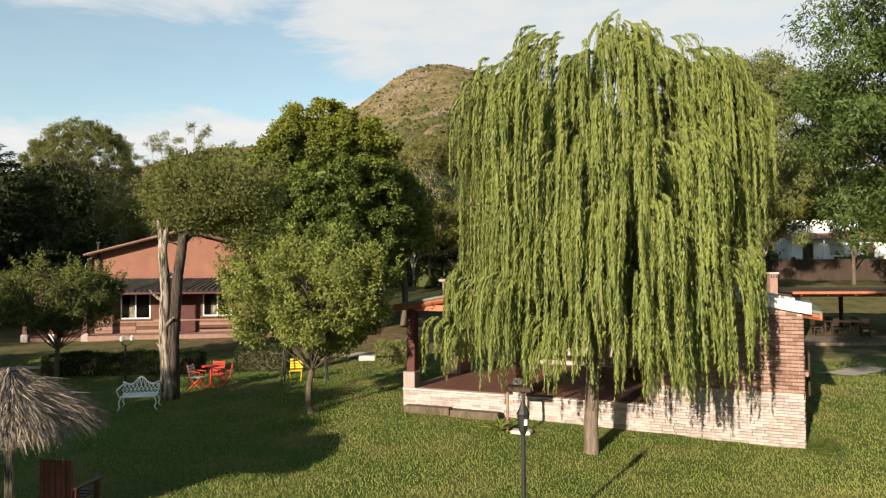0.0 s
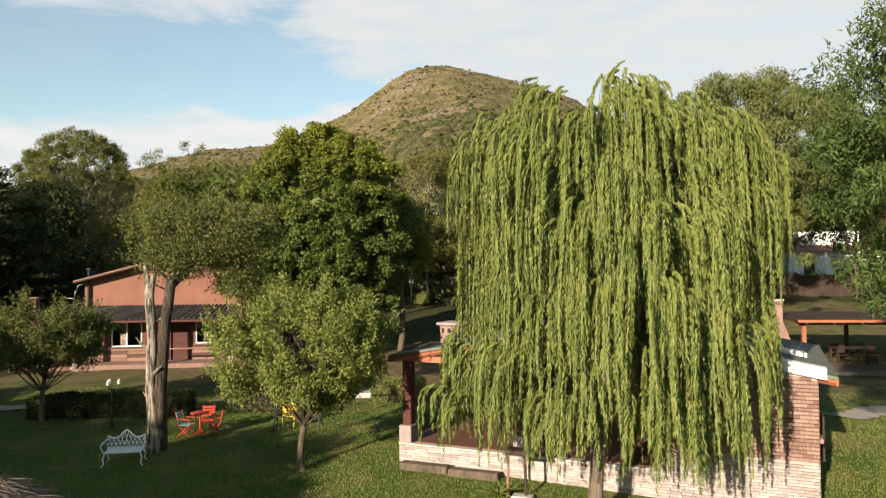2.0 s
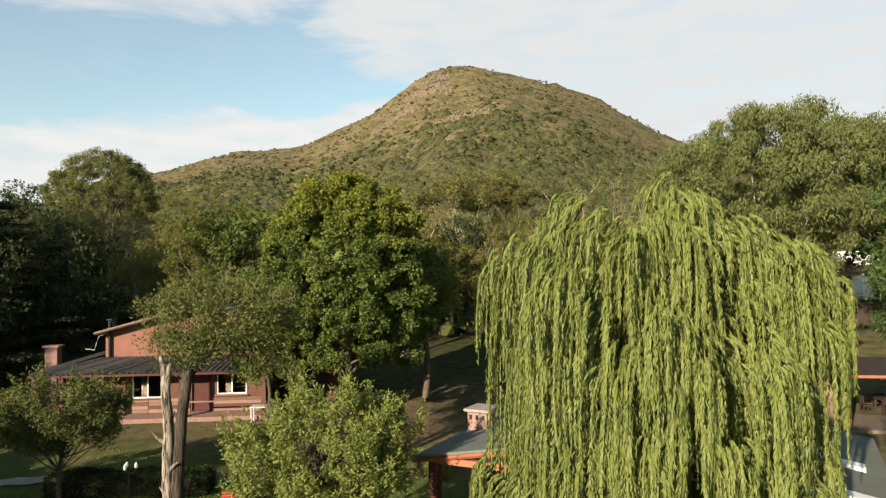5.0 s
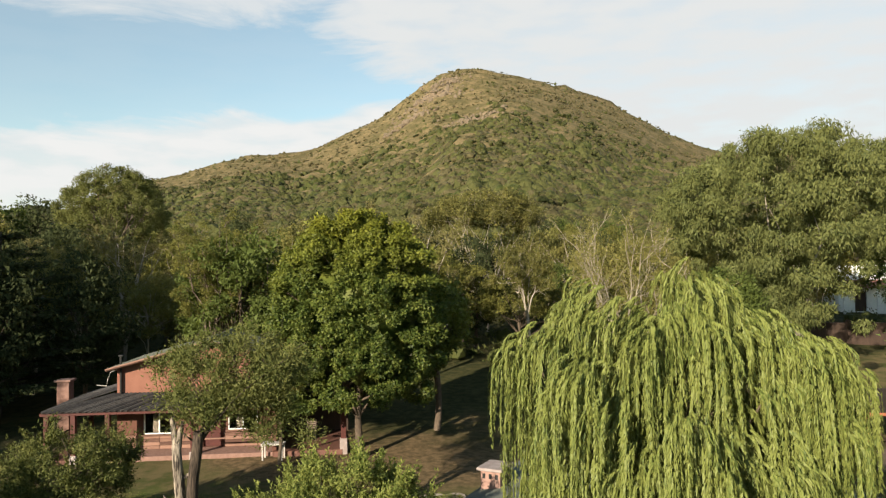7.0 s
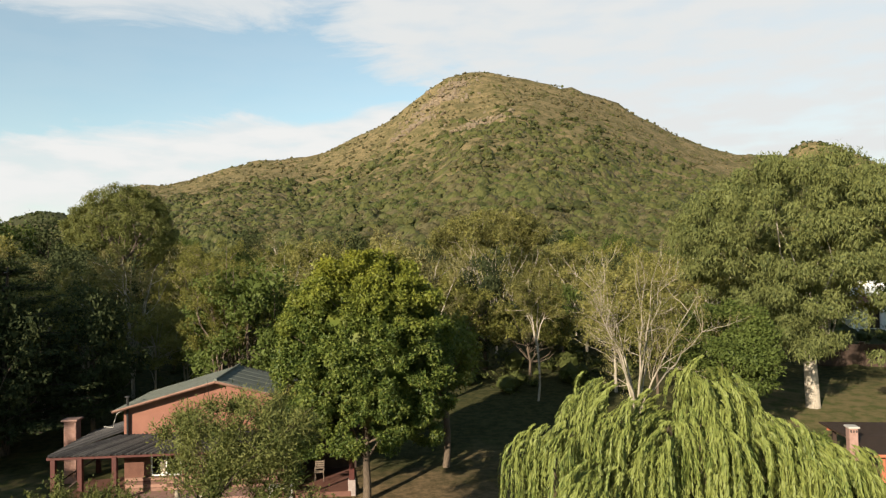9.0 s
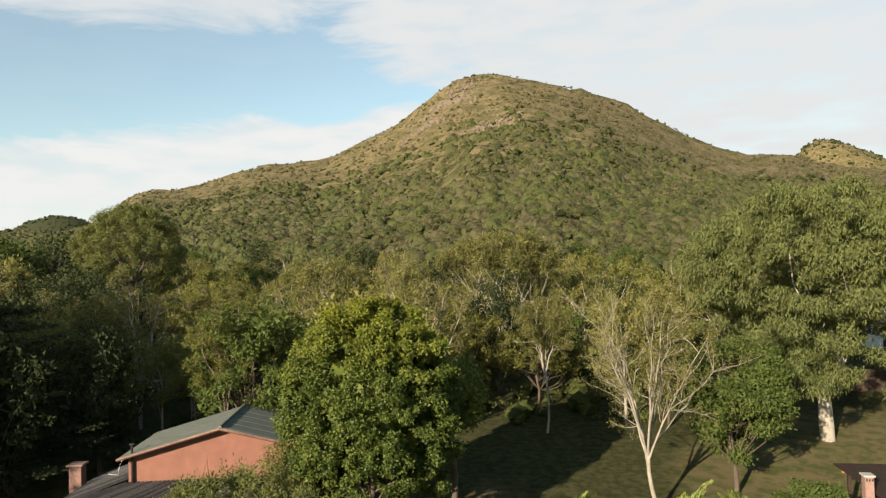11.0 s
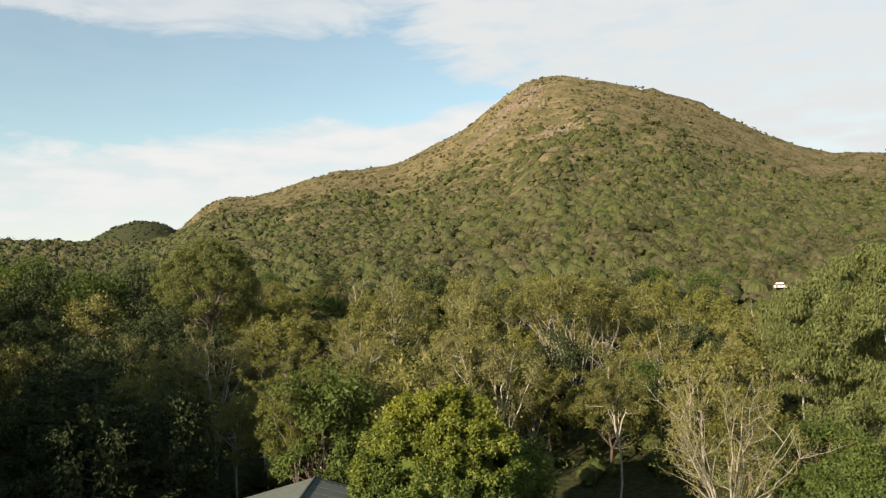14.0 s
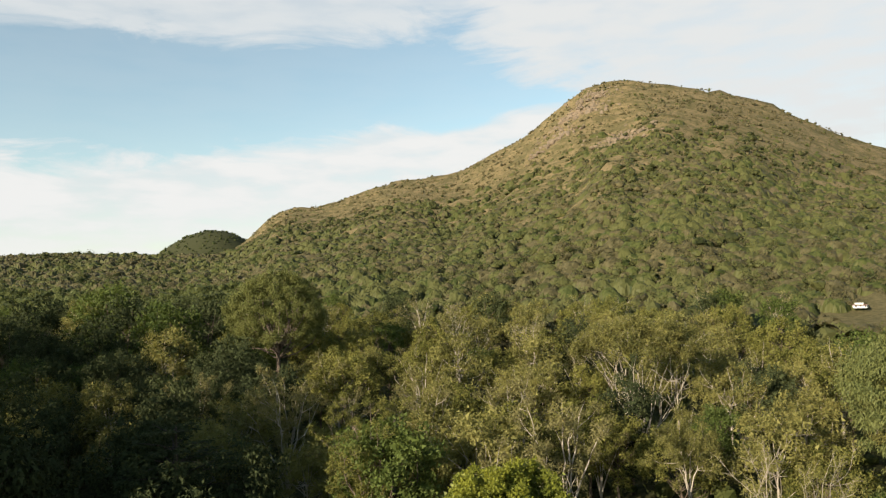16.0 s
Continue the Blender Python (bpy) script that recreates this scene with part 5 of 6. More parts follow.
def cabin():
    ob = thing("house", "red-brown cabin with orange plaster gable, grey roof and veranda", "house", (-17.85, 36.85, 0.62), 9)
    W, R, A, F, D = 9.0, 4.38, 5.56, 7.7, 4.8       # gable width, eave and ridge heights over the base, front wall, depth
    wall = Geo()
    holes = [(1.25, 2.72, 1.02, 2.35), (5.3, 6.75, 1.12, 2.38), (4.1, 5.02, 0.32, 2.35)]
    wall_with_holes(wall, 0, F, -0.3, 3.0, 0.12, 0.24, holes)
    wall.box((0.12, D / 2 + 0.12, 1.35), (0.24, D - 0.24, 3.3)).box((F - 0.12, D / 2 + 0.12, 1.35), (0.24, D - 0.24, 3.3))
    wall.box((W / 2, D + 0.1, 2.0), (W, 0.2, 4.6)).box((F + 0.05, -0.72, 1.35), (0.22, 1.4, 3.0))
    part("wall", wall, CABIN, ob, "dark red brick wall")
    gable = Geo()
    v = [(0, 0, 3.0), (W, 0, 3.0), (W, 0, R), (W / 2, 0, A), (0, 0, R)]
    gable.add(v + [(x, 0.24, z) for x, y, z in v], [(0, 1, 2, 3, 4), (9, 8, 7, 6, 5), (0, 5, 6, 1), (1, 6, 7, 2), (2, 7, 8, 3), (3, 8, 9, 4), (4, 9, 5, 0)])
    for x in (0.12, W - 0.12):
        gable.box((x, D / 2 + 0.12, 3.65), (0.238, D - 0.26, 1.35))
    part("gable", gable, PLASTER, ob, "orange pink plastered gable")
    for sx in (-1, 1):
        xe, xr = (W / 2 + sx * (W / 2 + 0.35), W / 2)
        ze = R - 0.35 * (A - R) / (W / 2) + 0.05
        sl = Geo()
        p = [(xe, -0.55, ze), (xr, -0.55, A + 0.08), (xr, D + 0.45, A + 0.08), (xe, D + 0.45, ze)]
        sl.add(p + [(x, y, z - 0.09) for x, y, z in p], [(0, 1, 2, 3), (7, 6, 5, 4), (0, 4, 5, 1), (1, 5, 6, 2), (2, 6, 7, 3), (3, 7, 4, 0)])
        roof = part("roof", sl, SHEET, ob, "grey sheet roof slope")
        seam = Geo()
        for i in range(6):
            yy = -0.4 + i * 1.05
            seam.tube([(xe, yy, ze + 0.012), (xr, yy, A + 0.092)], 0.006, 4)
        part("seam", seam, SHEET, roof)
        rake = Geo()
        rake.tube([(xe, -0.58, ze - 0.06), (xr, -0.58, A)], 0.065, 4)
        part("bargeboard", rake, PLANK, roof, "faded pinkish bargeboard")
    slope = (A + 0.08 - (R - 0.35 * (A - R) / (W / 2) + 0.05)) / (W / 2 + 0.35)
    for k in range(9):
        part("roof_vent", Geo().box((W / 2 + 0.4 + k * 0.32, D + 0.05, A + 0.10 - slope * (0.4 + k * 0.32)), (0.14, 0.12, 0.06), bevel=0.01), BLACK, ob, "small dark roof vent")
    part("ridge_cap", Geo().tube([(W / 2, -0.57, A + 0.09), (W / 2, D + 0.45, A + 0.09)], 0.09, 6), SHEET, ob)
    part("flue_pipe", Geo().tube([(0.22, -0.12, 3.1), (0.22, -0.12, 4.9)], 0.06, 8).box((0.22, -0.12, 4.93), (0.2, 0.2, 0.05)), BLACK, ob, "dark metal flue pipe")
    bracket = Geo().tube([(-0.1, 0.3, 4.2), (-0.35, 0.1, 4.1), (-0.45, 0.0, 3.75), (-0.5, 0.0, 3.45), (-0.95, 0.0, 3.5)], 0.02, 6)
    part("aerial_bracket", bracket, CONCRETE, ob, "pale bent pipe bracket")
    for h in holes[:2]:
        sash_window(ob, h[0], 0.06, h[2], h[1] - h[0], h[3] - h[2])
    door = part("door", Geo().box((4.56, 0.14, 1.33), (0.90, 0.06, 2.02), bevel=0.01), RED, ob, "dark red wooden door")
    for i in range(3):
        part("panel", Geo().box((4.56, 0.10, 0.75 + i * 0.62), (0.66, 0.02, 0.5), bevel=0.008), RED, door)
    part("handle", Geo().tube([(4.2, 0.09, 1.3), (4.2, 0.04, 1.3), (4.3, 0.04, 1.3)], 0.012, 6), BLACK, door)
    part("room_floor", Geo().box((F / 2, D / 2, 0.2), (F - 0.5, D - 0.5, 0.12)), FLOORRED, ob)
    # horizontal boards under the windows
    plank = Geo().box((0, 0, 0), (1.0, 0.05, 0.165), bevel=0.012).mesh("plank", PLANK)
    for x0, x1 in ((0.05, 4.02), (5.1, F - 0.05)):
        for r in range(6):
            n = 2 if x1 - x0 > 3 else 1
            for k in range(n):
                ln = (x1 - x0) / n
                b = part("plank", plank, None, ob)
                b.location, b.scale = (x0 + ln * (k + 0.5), -0.025 - 0.004 * (r % 2), 0.05 + r * 0.172), (ln - 0.012, 1, 1)
    part("plinth", Geo().box((F / 2 + 1.6, -0.75, 0.06), (F + 3.5, 1.5, 0.5), bevel=0.02), BRICK, ob, "faded pinkish veranda step")
    tiled_strip(ob, "veranda_roof", (-2.9, -1.5, 2.50), (F + 0.15, -1.5, 2.50), (F + 0.15, 0.0, 3.06), (-0.2, 0.0, 3.06), 40)
    part("veranda_beam", Geo().box((F / 2 - 1.45, -1.38, 2.38), (F + 3.1, 0.10, 0.14), bevel=0.01), RED, ob)
    for x in (-2.7, -1.5, 0.05, 3.95):
        post = part("post", Geo().box((x, -1.36, 1.3), (0.22, 0.22, 2.1), bevel=0.015), RED, ob, "dark red veranda post")
        part("post_base", Geo().box((x, -1.36, 0.2), (0.32, 0.32, 0.5), bevel=0.02), STONE, post, "pale stone base")
    part("handrail", Geo().box((F / 2 + 2.0, -1.36, 1.02), (F - 4.1, 0.06, 0.07), bevel=0.01), PLANK, ob)
    # the side porch and its roof
    tiled_strip(ob, "porch_roof", (-2.9, 4.2, 2.50), (-2.9, -1.5, 2.50), (-0.02, 0.0, 3.3), (-0.02, 4.2, 3.3), 18)
    part("porch_floor", Geo().box((-1.4, 1.4, 0.05), (2.7, 5.6, 0.4), bevel=0.02), FLOORRED, ob)
    part("rear_post", Geo().box((-2.7, 3.9, 1.25), (0.22, 0.22, 2.3), bevel=0.015), RED, ob)
    part("porch_rail", Geo().tube([(-2.7, -1.3, 1.15), (-2.7, 3.8, 1.15)], 0.04, 6), DARKWOOD, ob)
    part("stair_rail", Geo().tube([(-2.6, -1.3, 0.6), (-1.6, -1.3, 1.35)], 0.035, 6), DARKWOOD, ob)
    stack = part("chimney", Geo().box((-3.5, 2.6, 1.6), (0.62, 0.62, 3.6), bevel=0.02), BRICK, ob, "red brick chimney stack")
    part("cap", Geo().box((-3.5, 2.6, 3.42), (0.82, 0.82, 0.10), bevel=0.02), BRICK, stack)
    # the open porch on the other side
    part("open_porch_floor", Geo().box((9.35, 0.4, 0.12), (3.3, 4.2, 0.5), bevel=0.02), FLOORRED, ob)
    # the porch's deep shade is put into the back wall's colour
    part("open_porch_wall", Geo().box((9.4, 2.6, 1.5), (3.4, 0.2, 2.7)), DARKWOOD, ob, "porch back wall coloured dark for the shade inside")
    tiled_strip(ob, "open_porch_roof", (F - 0.1, -1.75, 2.80), (11.35, -1.75, 2.80), (11.35, 2.9, 3.5), (F + 0.02, 2.9, 3.5), 14)
    for x in (11.05,):
        post = part("post", Geo().box((x, -1.5, 1.65), (0.26, 0.26, 2.3), bevel=0.015), RED, ob, "dark red porch post")
        part("post_base", Geo().box((x, -1.5, 0.42), (0.36, 0.36, 0.9), bevel=0.02), STONE, post, "pale stone base")
    return ob


cabin()

# ---- the brick building with the terrace ----


def brick_pieces(parent, x0, x1, zs, top, y, ln, h, joint, mesh, part_name, limit, rng, uneven=0.0):
    """Rows of bricks; the first `limit` of them, counted from the near corner, are objects and the rest one mesh."""
    rest, made, row = Geo(), 0, 0
    z = zs
    spots = []
    while z + h < 6:
        off = (row % 2) * (ln + joint) / 2 + rng.uniform(-0.02, 0.02)
        x = x1 + off
        while x > x0:
            cut_ln = ln * rng.uniform(0.75, 1.2) if uneven else ln
            a, b = max(x - cut_ln, x0), min(x, x1)
            if b - a > 0.04 and z + h <= min(top(a), top(b)) + 1e-6:
                spots.append((x1 - (a + b) / 2, (a + b) / 2, z + h / 2, b - a))
            x -= cut_ln + joint
        z += h + joint
        row += 1
    spots.sort()
    for d, cx, cz, w in spots:
        proud = rng.uniform(-0.006, 0.006) - uneven * rng.random()
        if made < limit:
            b = part(part_name, mesh, None, parent)
            b.location, b.scale = (cx, y + proud, cz), (w, 1, 1)
            made += 1
        else:
            rest.box((cx, y + proud, cz), (w, 0.05, h))
    return rest


def terrace_building():
    rng = np.random.default_rng(91)
    ob = thing("house", "brick building with stone plinth, covered terrace and grey roof", "house", (-0.98, 20.95, 0), -23.6)
    L, X, R, A, D = 10.06, 6.65, 3.05, 3.95, 6.6
    roof_at = lambda x: R + (A - R) * (1 - abs(x - L / 2) / (L / 2)) - 0.02
    core = Geo()
    v = [(X, -0.6), (L - 0.02, -0.6), (L - 0.02, R - 0.03), (X, roof_at(X))]
    for a, b in ((0.03, 0.25), (D - 0.25, D)):
        p = [(x, a, z) for x, z in v] + [(x, b, z) for x, z in v]
        core.add(p, [(0, 1, 2, 3), (7, 6, 5, 4), (0, 4, 5, 1), (1, 5, 6, 2), (2, 6, 7, 3), (3, 7, 4, 0)])
    core.box((L - 0.13, D / 2, 1.2), (0.22, D - 0.5, 3.6)).box((X + 0.12, D / 2, 1.5), (0.22, D - 0.5, 4.1))
    core.box((X / 2, D - 0.13, 1.5), (X, 0.22, 3.2))
    part("wall", core, MORTAR, ob, "mortared brick wall")
    part("side_facing", Geo().box((L + 0.0, D / 2 + 0.1, 1.2), (0.04, D - 0.3, 3.55)), BRICK, ob)
    part("shutter", Geo().box((L + 0.13, 1.3, 1.55), (0.05, 0.75, 1.0), bevel=0.01), DARKWOOD, ob, "dark wooden shutter")
    part("lintel", Geo().box((L + 0.05, 0.6, 1.62), (0.1, 0.5, 0.10), bevel=0.01), BRICK, ob)
    part("retaining_wall", Geo().box((X / 2, 0.14, 0.02), (X, 0.22, 1.40)), MORTAR, ob)
    part("terrace_floor", Geo().box((X / 2, D / 2 + 0.12, 0.62), (X - 0.1, D - 0.24, 0.26)), FLOORRED, ob, "red cement terrace floor")
    part("floor_edge", Geo().box((X / 2, 0.02, 0.735), (X, 0.14, 0.05), bevel=0.01), CONCRETE, ob)
    # roof slopes, eave timbers, white coping
    for side in (0, 1):
        xe = -0.35 if side == 0 else L + 0.38
        ze = R - (A - R) / (L / 2) * (0.35 if side == 0 else 0.38) + 0.08
        p = [(xe, 0.05, ze), (L / 2, 0.05, A + 0.08), (L / 2, D + 0.3, A + 0.08), (xe, D + 0.3, ze)]
        g = Geo().add(p + [(x, y, z - 0.07) for x, y, z in p], [(0, 1, 2, 3), (7, 6, 5, 4), (0, 4, 5, 1), (1, 5, 6, 2), (2, 6, 7, 3), (3, 7, 4, 0)])
        roof = part("roof", g, SHEET, ob, "grey felted roof slope")
        for y in (0.12, 1.8, 3.5, 5.2):
            part("rafter", Geo().tube([(xe, y, ze - 0.14), (L / 2, y, A - 0.06)], 0.07, 4), ORANGE, roof)
        part("fascia", Geo().box((xe + (0.03 if side == 0 else -0.03), D / 2, ze - 0.12), (0.05, D, 0.13)), ORANGE, roof)
    for x0, x1, y, lift in ((X - 0.1, L + 0.16, 0.1, 0.21), (X + 1.8, L - 0.1, 2.9, 0.17)):
        cp = [(x0, roof_at(x0)), (x1, roof_at(x1)), (x1, roof_at(x1) + lift + 0.03), (x0, roof_at(x0) + lift + 0.03)]
        pts = [(x, y - 0.2, z) for x, z in cp] + [(x, y + 0.2, z) for x, z in cp]
        part("coping", Geo().add(pts, [(0, 1, 2, 3), (7, 6, 5, 4), (0, 4, 5, 1), (1, 5, 6, 2), (2, 6, 7, 3), (3, 7, 4, 0)]), WHITE, ob, "white painted coping")
    # terrace columns
    for x in (0.16, 3.4):
        col = part("column", Geo().box((x, 0.26, 2.05), (0.26, 0.26, 1.75), bevel=0.02), RED, ob, "dark red column")
        part("column_base", Geo().box((x, 0.2, 0.62), (0.36, 0.36, 1.16), bevel=0.015), STONE, col, "pale stone base")
    part("terrace_beam", Geo().box((X / 2, 0.26, 2.98), (X, 0.16, 0.16)), ORANGE, ob)
    stack = part("chimney", Geo().box((0.1, 3.5, 1.85), (0.62, 0.8, 3.6), bevel=0.01), BRICK, ob, "brick chimney with a pale slab cap")
    part("cap", Geo().box((0.1, 3.5, 3.70), (0.8, 1.0, 0.09), bevel=0.02), STONE, stack)
    for k in range(3):
        part("vent", Geo().box((-0.1 + 0.2 * k, 3.095, 3.5), (0.09, 0.02, 0.14)), BLACK, stack)
    brick = Geo().box((0, 0, 0), (1, 0.05, 0.068), bevel=0.006).mesh("brick", BRICK)
    rest = brick_pieces(ob, X, L, 1.245, roof_at, 0.0, 0.235, 0.068, 0.014, brick, "brick", 290, rng)
    tagged(part("brickwork", rest, BRICK, ob), kind="stuff")
    strip = Geo().box((0, 0, 0), (1, 0.06, 0.062), bevel=0.008).mesh("stone", STONE)
    step = lambda x: 1.235 if x > X else 0.71
    rest = brick_pieces(ob, 0.02, L, -0.5, step, 0.0, 0.30, 0.062, 0.005, strip, "stone", 298, rng, 0.014)
    tagged(part("stonework", rest, STONE, ob), kind="stuff")


terrace_building()

# ---- other buildings ----


def quincho():
    z = gz(20, 38)
    ob = thing("pavilion", "open barbecue pavilion with orange beams and a dark roof", "pavilion", (17.3, 36.6, z), -4)
    part("floor_slab", Geo().box((4.6, 2.9, 0.0), (9.6, 6.8, 0.16), bevel=0.02), BARK_MID, ob, "worn grey-brown slab")
    for x in (0.15, 4.6, 9.0):
        for y in (0.1, 5.6):
            part("post", Geo().box((x, y, 1.2), (0.18, 0.18, 2.2), bevel=0.012), ORANGE if y < 1 else DARKWOOD, ob)
    for y in (0.1, 5.6):
        part("beam", Geo().box((4.6, y, 2.38), (9.6, 0.14, 0.2), bevel=0.012), ORANGE, ob, "orange stained beam")
    for k in range(8):
        part("rafter", Geo().tube([(0.1 + k * 1.28, -0.4, 2.38), (0.1 + k * 1.28, 2.9, 2.45)], 0.045, 4), ORANGE, ob)
    for s in (-1, 1):
        p = [(-0.35, 2.9 + s * 3.4, 2.55 + 0.02 * s), (9.6, 2.9 + s * 3.4, 2.55 + 0.02 * s), (9.6, 2.9, 2.6), (-0.35, 2.9, 2.6)]
        g = Geo().add(p + [(x, y, q - 0.07) for x, y, q in p], [(0, 1, 2, 3), (7, 6, 5, 4), (0, 4, 5, 1), (1, 5, 6, 2), (2, 6, 7, 3), (3, 7, 4, 0)])
        part("roof", g, DARKWOOD, ob, "dark roof slope")
    part("fascia", Geo().box((4.62, -0.53, 2.5), (9.95, 0.04, 0.13), bevel=0.008), ORANGE, ob, "orange stained fascia board")
    stack = part("chimney", Geo().box((-0.75, 1.0, 2.3), (0.38, 0.44, 2.2), bevel=0.02), BRICK, ob, "brick barbecue chimney with a pale cap")
    hood = [(-0.98, 0.55, 1.25), (-0.2, 0.55, 1.25), (-0.2, 1.45, 1.25), (-0.98, 1.45, 1.25), (-0.95, 0.77, 2.35), (-0.55, 0.77, 2.35), (-0.55, 1.23, 2.35), (-0.95, 1.23, 2.35)]
    part("hood", Geo().add(hood, [(0, 1, 5, 4), (1, 2, 6, 5), (2, 3, 7, 6), (3, 0, 4, 7), (4, 5, 6, 7), (3, 2, 1, 0)]), BRICK, stack)
    part("hearth", Geo().box((-0.65, 1.0, 0.65), (0.95, 0.95, 1.3), bevel=0.02), BRICK, stack)
    part("cap", Geo().box((-0.75, 1.0, 3.45), (0.5, 0.56, 0.09), bevel=0.02), CONCRETE, stack)
    for k in range(3):
        part("vent", Geo().box((-0.87 + 0.12 * k, 0.773, 3.28), (0.06, 0.02, 0.11)), BLACK, stack)


quincho()


def dark_chair(at, rz):
    ob = thing("chair", "dark wooden chair on the pavilion slab", "chair", at, rz, "chairs of the pavilion")
    part("seat", Geo().box((0, 0, 0.45), (0.44, 0.44, 0.05), bevel=0.01), DARKWOOD, ob)
    part("backrest", Geo().box((0, 0.2, 0.75), (0.42, 0.04, 0.4), bevel=0.01), DARKWOOD, ob)
    for x in (-0.19, 0.19):
        for y in (-0.19, 0.2):
            part("leg", Geo().box((x, y, 0.22), (0.045, 0.045, 0.43)), DARKWOOD, ob)
    return ob


zq = gz(20, 38) + 0.08
first_chair = dark_chair((20.6, 38.9, zq), 20)
for x, y, r in ((21.8, 38.6, -20), (20.8, 40.5, 170), (22.0, 40.3, 190), (19.8, 39.7, 90)):
    copy_thing(first_chair, pose(x, y, zq, 0, 0, r))
table = thing("dining_table", "dark wooden table on the pavilion slab", "table", (21.2, 39.7, zq), 0)
part("tabletop", Geo().box((0, 0, 0.75), (1.7, 0.85, 0.05), bevel=0.01), DARKWOOD, table)
for x in (-0.75, 0.75):
    for y in (-0.34, 0.34):
        part("leg", Geo().box((x, y, 0.36), (0.08, 0.08, 0.73)), DARKWOOD, table)


def white_house(at, rz, wide, label):
    ob = thing("house", label, "house", (*at, gz(*at)), rz)
    wall = Geo()
    holes = [(1.5, 2.6, 0.1, 2.2), (4.2, 5.6, 0.9, 2.1), (7.6, 8.6, 0.1, 2.2)]
    wall_with_holes(wall, 0, wide, -0.5, 2.9, 0, 0.24, holes)
    wall.box((0.12, 3, 1.2), (0.24, 5.7, 3.4)).box((wide - 0.12, 3, 1.2), (0.24, 5.7, 3.4)).box((wide / 2, 6, 1.2), (wide, 0.24, 3.4))
    part("wall", wall, WHITE, ob, "white painted wall")
    part("parapet", Geo().box((wide * 0.42, 1.8, 4.0), (wide * 0.6, 0.3, 1.3), bevel=0.02), WHITE, ob)
    part("upper_storey", Geo().box((wide * 0.42, 3.9, 3.9), (wide * 0.6, 3.6, 1.9)), WHITE, ob)
    tiled_strip(ob, "roof", (-0.3, -1.2, 2.6), (wide + 0.3, -1.2, 2.6), (wide + 0.3, 1.6, 3.35), (-0.3, 1.6, 3.35), 26, PLASTER)
    for i, h in enumerate(holes):
        part("door" if h[2] < 0.5 else "window", Geo().box(((h[0] + h[1]) / 2, 0.05, (h[2] + h[3]) / 2), (h[1] - h[0] - 0.06, 0.06, h[3] - h[2] - 0.06), bevel=0.01), DARKWOOD if i != 1 else GLASS, ob)
    for x in (0.3, 3.4, 6.6, wide - 0.3):
        part("post", Geo().box((x, -1.05, 1.2), (0.2, 0.2, 2.7), bevel=0.01), WHITE, ob)
    return ob


white_house((36.8, 80.0), -12, 10.5, "white house with a red tiled veranda roof among trees")
small = white_house((38.6, 154.0), -20, 9.0, "small distant white building on the slope")
small.scale = (0.26, 0.3, 0.17)
small.location.z += 0.9
fence = thing("boundary_wall", "long dark weathered boundary wall below the white house", "wall", (25.5, 64.0, gz(25.5, 64.0)), -8)
for k in range(7):
    part("wall_panel", Geo().box((2.5 + k * 3.5, 0, 0.75), (3.4, 0.2, 2.0), bevel=0.02), DARKWOOD, fence)
    part("pier", Geo().box((0.75 + k * 3.5, 0, 0.85), (0.3, 0.34, 2.2), bevel=0.02), DARKWOOD, fence)

# ---- garden things ----


def clipped_hedge(label, at, size, rz, seed, material=HEDGE, n=9000, leaf=(0.07, 0.04)):
    rng = np.random.default_rng(seed)
    ob = thing("hedge", label, "hedge", (*at, gz(*at)), rz)
    sx, sy, sz = size
    face = rng.choice(5, n, p=np.array([sx * sz, sx * sz, sy * sz, sy * sz, sx * sy]) / (2 * sx * sz + 2 * sy * sz + sx * sy))
    p = rng.uniform(-0.5, 0.5, (n, 3)) * (sx, sy, sz)
    d = np.zeros((n, 3))
    for k, (ax, sg) in enumerate(((1, -1), (1, 1), (0, -1), (0, 1), (2, 1))):
        m = face == k
        p[m, ax] = sg * size[ax] / 2 + rng.normal(size=m.sum()) * 0.04
        d[m, ax] = sg
    p[:, 2] += sz / 2 + 0.05 * np.sin(p[:, 0] * 3.1)
    part("leaves", sprigs("leaves", leaves(rng, p, rng.normal(size=(n, 3)) + d * 0.5, *leaf, face=d), material), None, ob)
    part("wood", Geo().box((0, 0, sz * 0.46), (sx - 0.12, sy - 0.12, sz * 0.9), bevel=0.05), BARK, ob)


clipped_hedge("long low clipped dark hedge across the garden", (-11.4, 26.4), (5.4, 0.8, 0.72), 4, 101, n=16000)
clipped_hedge("short clipped hedge beside the gravel path", (-6.6, 27.2), (1.9, 0.8, 0.8), 4, 102, n=6000)
clipped_hedge("small square clipped hedge by the terrace", (-1.6, 28.6), (1.9, 1.0, 0.8), 0, 103, FRUIT, n=6000)


